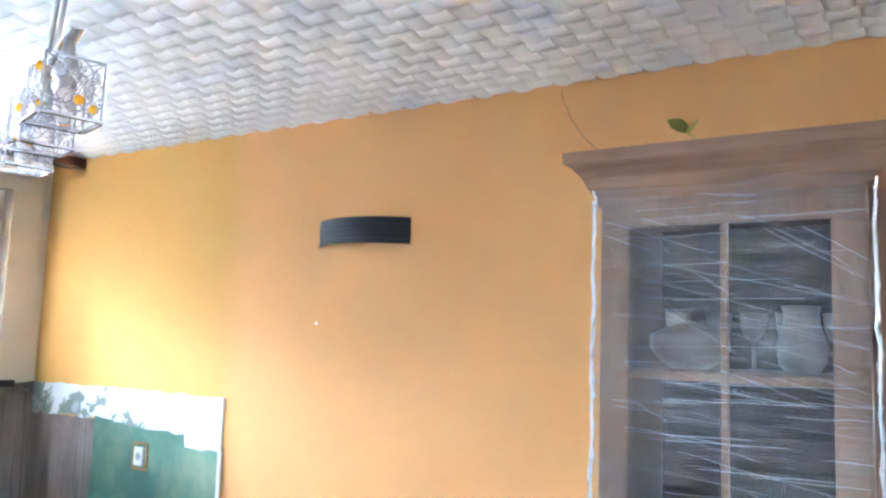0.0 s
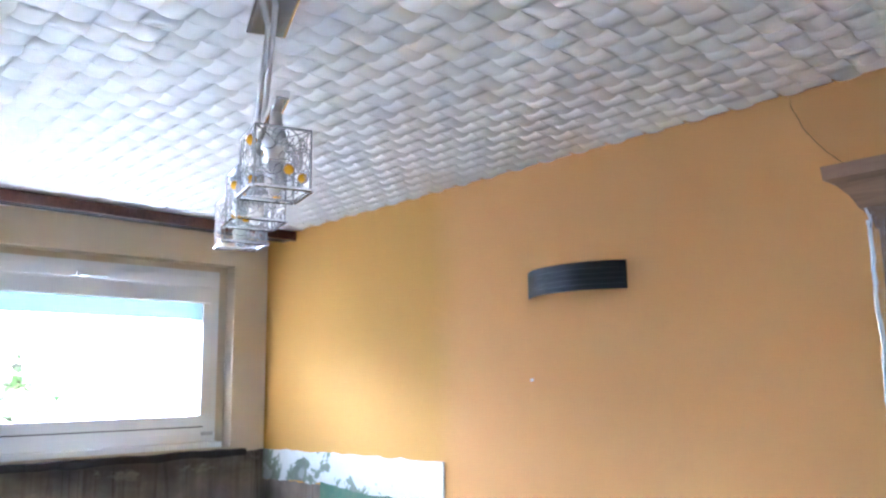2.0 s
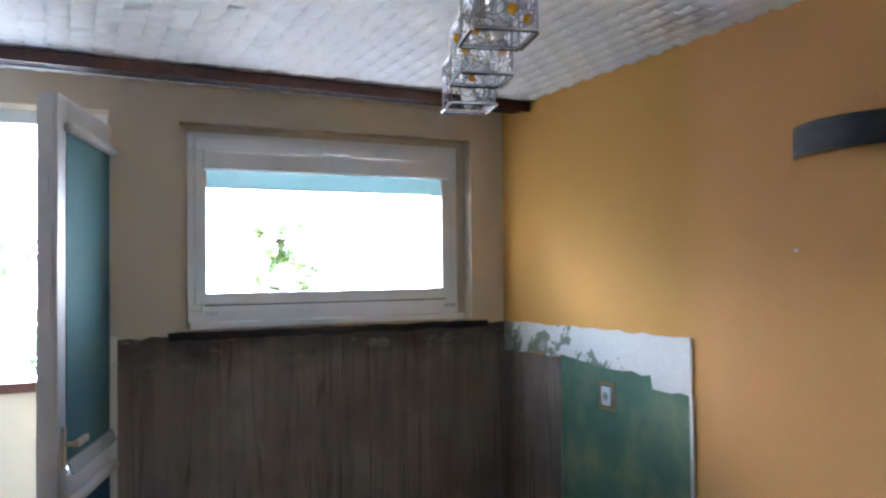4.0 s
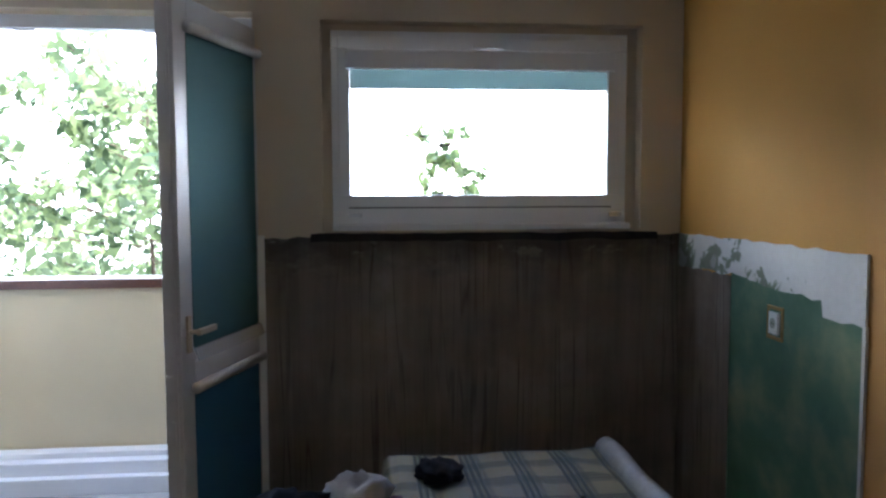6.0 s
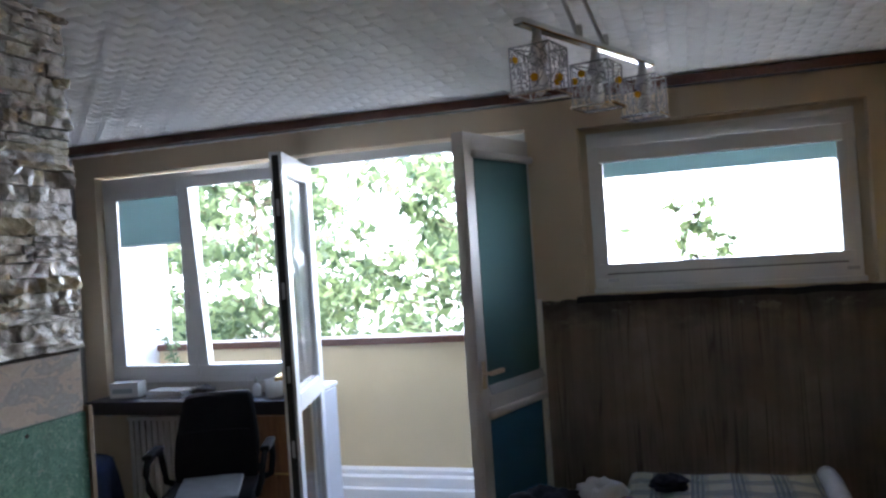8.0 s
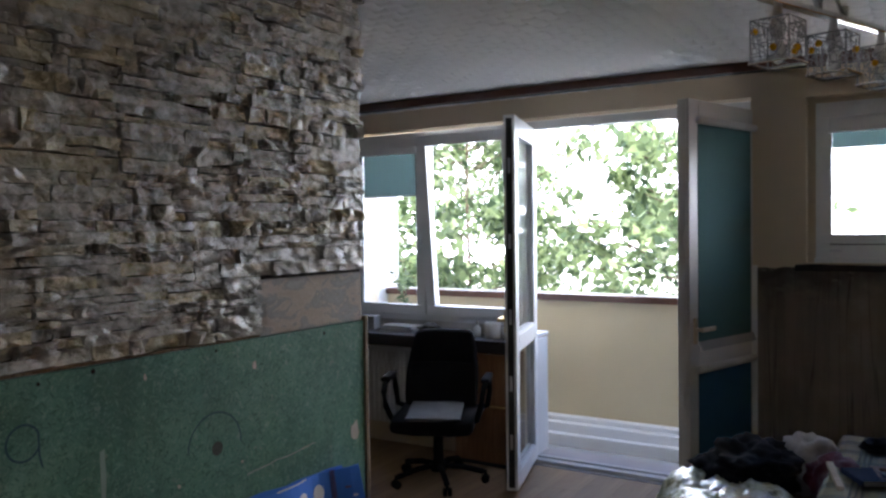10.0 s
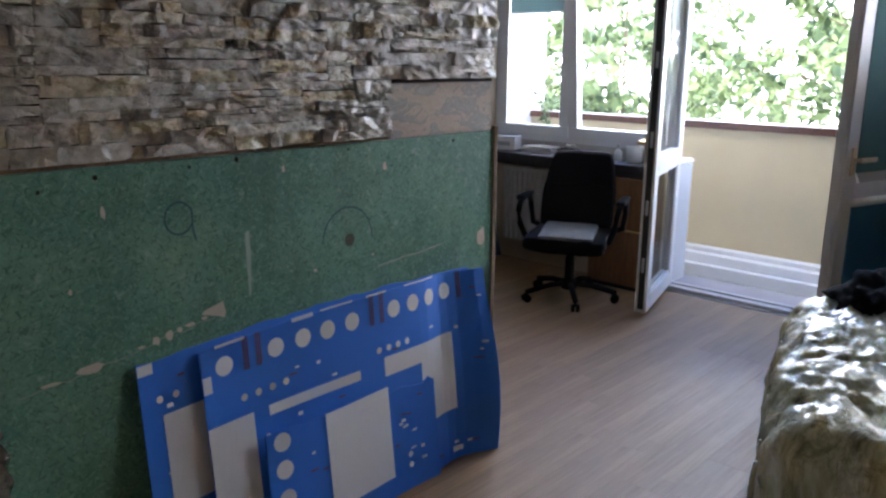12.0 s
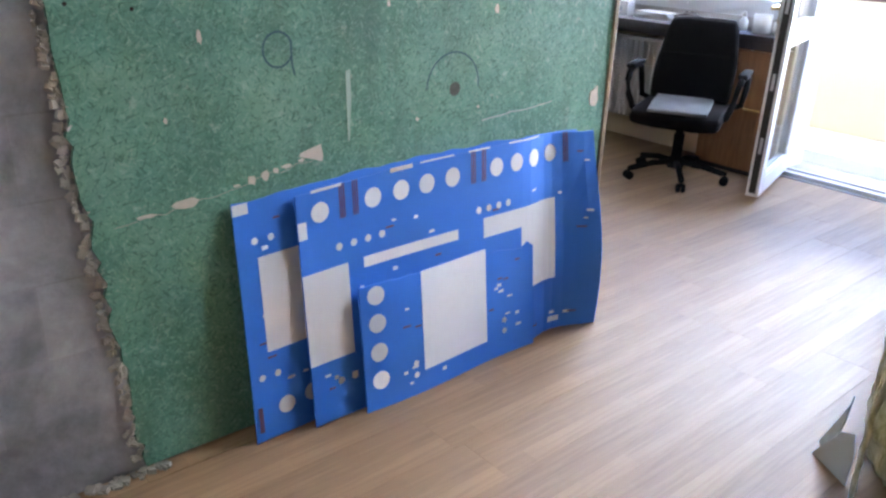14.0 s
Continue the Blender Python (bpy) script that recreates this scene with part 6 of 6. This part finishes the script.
# ---- trees ----
def tree(at, height, spread, n_limbs, n_leaves, size, seed, low=0.35, mat=LEAVES, stem=0.06, twig=0.012, puff=1.0):
    r = random.Random(seed)
    npr = np.random.RandomState(seed)
    t = thing("tree", "leafy deciduous tree in summer sun", "tree", at, group="trees")
    tr = bmesh.new()
    sweep(tr, [(1.25 * stem * math.sin(k), stem * math.cos(k * 1.3), height * 0.9 * k / 8) for k in range(9)], stem, 8)
    for v in tr.verts:
        k = 1.25 - v.co.z / height
        v.co.x *= k
        v.co.y *= k
    ends = []
    for k in range(n_limbs):
        z0 = height * r.uniform(low, 0.9)
        a = r.uniform(0, 6.28)
        f = 1 - ((z0 / height - 0.55) / 0.55) ** 2
        l = spread * r.uniform(0.35, 1.0) * max(0.25, f)
        rise = r.uniform(0.1, 0.6) * l
        pts = [(l * s * math.cos(a) + r.uniform(-0.1, 0.1) * puff, l * s * math.sin(a) + r.uniform(-0.1, 0.1) * puff, z0 + rise * s ** 1.4) for s in (0, 0.35, 0.7, 1.0)]
        sweep(tr, pts, twig, 5)
        ends += [pts[2], pts[3], pts[3]]
    part("trunk", tr, BARK, t)
    ends = np.array(ends)
    pick = npr.randint(0, len(ends), n_leaves)
    c = ends[pick] + npr.normal(0, 1, (n_leaves, 3)) * np.array([0.20, 0.20, 0.15]) * (spread / 3.0) ** 0.6 * puff
    d1 = npr.normal(0, 1, (n_leaves, 3))
    d1 /= np.linalg.norm(d1, axis=1, keepdims=True)
    d2 = np.cross(d1, npr.normal(0, 1, (n_leaves, 3)))
    d2 /= np.linalg.norm(d2, axis=1, keepdims=True)
    s = size * npr.uniform(0.6, 1.25, (n_leaves, 1))
    v = np.stack([c - d1 * s, c + d2 * s * 0.5, c + d1 * s, c - d2 * s * 0.5], 1).reshape(-1, 3)
    me = bpy.data.meshes.new("crown")
    me.from_pydata(v.tolist(), [], [(4 * k, 4 * k + 1, 4 * k + 2, 4 * k + 3) for k in range(n_leaves)])
    me.materials.append(mat)
    o = new("crown", me)
    o.parent = t
    return t


tree((-8.6, -8.8, -9.0), 14.0, 3.1, 90, 7500, 0.125, 31)
tree((-9.2, -4.8, -9.0), 13.4, 2.8, 90, 6500, 0.125, 32)
tree((-13.0, -11.5, -9.0), 13.2, 3.4, 80, 6500, 0.12, 33)
tree((-0.66, -1.03, -9.0), 11.38, 0.30, 34, 640, 0.034, 34, 0.955, NEAR_LEAVES, 0.03, 0.004, 0.55)
tree((-14.5, -5.6, -9.0), 14.2, 3.4, 90, 6500, 0.14, 35)
tree((-7.6, -12.8, -9.0), 13.0, 2.8, 70, 6000, 0.11, 36)


# ---- floor planks ----
def planks():
    rnd = random.Random(2)
    w, L = 0.193, 1.29
    def bevelled(l):
        bm = box((0, 0, -0.011), (l - 0.0005, w - 0.0005, 0.0))
        bmesh.ops.bevel(bm, geom=[e for e in bm.edges if all(abs(v.co.z) < 1e-6 for v in e.verts)], offset=0.0006, segments=1, affect="EDGES")
        return mesh_of("plank", bm, LAMINATE)
    whole = bevelled(L)
    rows = int(-ROOM_Y / w)
    for j in range(rows + 1):
        y = -(j + 1) * w
        if y < ROOM_Y:
            y0 = ROOM_Y
        x = 0.0 - rnd.uniform(0, 0.9)
        while x < ROOM_X:
            a, b = max(0.0, x), min(ROOM_X, x + L)
            if b - a > 0.03:
                ob = new("plank", whole if b - a > L - 0.001 else bevelled(b - a))
                ob.location = (a, max(y, ROOM_Y), 0)
                ob.parent = floor
            x += L


planks()


# ---- ledge stones on the partition ----
def stone_mesh(bm, w, h, d, rnd, at=(0, 0, 0)):
    """One split stone: a block whose face is broken into uneven planes."""
    nx = max(2, min(8, int(w / 0.026)))
    front, back = [], []
    for i in range(nx + 1):
        x = w * i / nx
        dd = [d * rnd.uniform(0.5, 1.0) + rnd.uniform(0, 0.008) for _ in range(3)]
        front.append([bm.verts.new((at[0] + x + rnd.uniform(-0.004, 0.004), at[1] + dd[k], at[2] + h * q + rnd.uniform(-0.003, 0.003))) for k, q in enumerate((0.0, rnd.uniform(0.35, 0.65), 1.0))])
    for row in (front[0], front[-1]):
        for v in row:
            v.co.y -= d * 0.12
    for i in (0, nx):
        back.append([bm.verts.new((at[0] + w * i / nx, at[1], at[2] + h * q)) for q in (0.0, 1.0)])
    for i in range(nx):
        for k in range(2):
            a, b, c, e = front[i][k], front[i + 1][k], front[i + 1][k + 1], front[i][k + 1]
            if rnd.random() < 0.5:
                bm.faces.new((a, c, b)), bm.faces.new((a, e, c))
            else:
                bm.faces.new((a, e, b)), bm.faces.new((b, e, c))
    bm.faces.new([back[0][1], back[1][1]] + [front[i][2] for i in range(nx, -1, -1)])
    bm.faces.new([back[1][0], back[0][0]] + [front[i][0] for i in range(nx + 1)])
    bm.faces.new((back[0][0], back[0][1], front[0][2], front[0][1], front[0][0]))
    bm.faces.new((back[1][1], back[1][0], front[nx][0], front[nx][1], front[nx][2]))


def stones():
    """Panels of split stone: level bands, each broken into blocks of one, two or three rows."""
    rnd = random.Random(17)
    rest = bmesh.new()
    count = 0
    z, bands = 1.272, []
    while z < 2.50:
        h = rnd.choice((0.08, 0.09, 0.10))
        bands.append((z, min(h, 2.512 - z)))
        z += h
    blocks = [(3.20, 1.80, 0.105, 0.062, 0.045)]
    for z, h in bands:
        x = PX0 - 0.004 if z > 1.44 else 2.998
        while x < 5.2:
            W = rnd.uniform(0.14, 0.42)
            cuts = rnd.choice(((0.5, 0.5), (0.45, 0.55), (0.3, 0.36, 0.34), (0.25, 0.25, 0.5), (0.4, 0.3, 0.3), (0.28, 0.42, 0.3), (0.2, 0.3, 0.25, 0.25)))
            if W > 0.2 and len(cuts) == 1:
                W = rnd.uniform(0.12, 0.2)
            q = z
            for c in cuts:
                u, hh = x, h * c
                while u < x + W - 0.001:
                    w = rnd.choice((0.04, 0.07, 0.13, 0.21, 0.30)) * rnd.uniform(0.8, 1.25)
                    if x + W - u - w < 0.022:
                        w = x + W - u
                    blocks.append((u, q, w, hh, rnd.choice((0.007, 0.012, 0.017, 0.023, 0.033, 0.045))))
                    u += w
                q += hh
            x += W
    for x, z, w, h, d in blocks:
        if count < 300 and x < 3.75 and z < 2.3:
            bm = bmesh.new()
            stone_mesh(bm, w - 0.0018, h - 0.002, d, rnd)
            bmesh.ops.recalc_face_normals(bm, faces=bm.faces)
            ob = new("stone", mesh_of("stone", bm, STONE))
            ob.location = (x, PY, z)
            ob.parent = partition
            count += 1
        else:
            stone_mesh(rest, w - 0.0018, h - 0.002, d, rnd, (x, PY, z))
    bmesh.ops.recalc_face_normals(rest, faces=rest.faces)
    o = part("stone_rest", rest, STONE_REST, partition)
    tagged(o, kind="stuff")


stones()
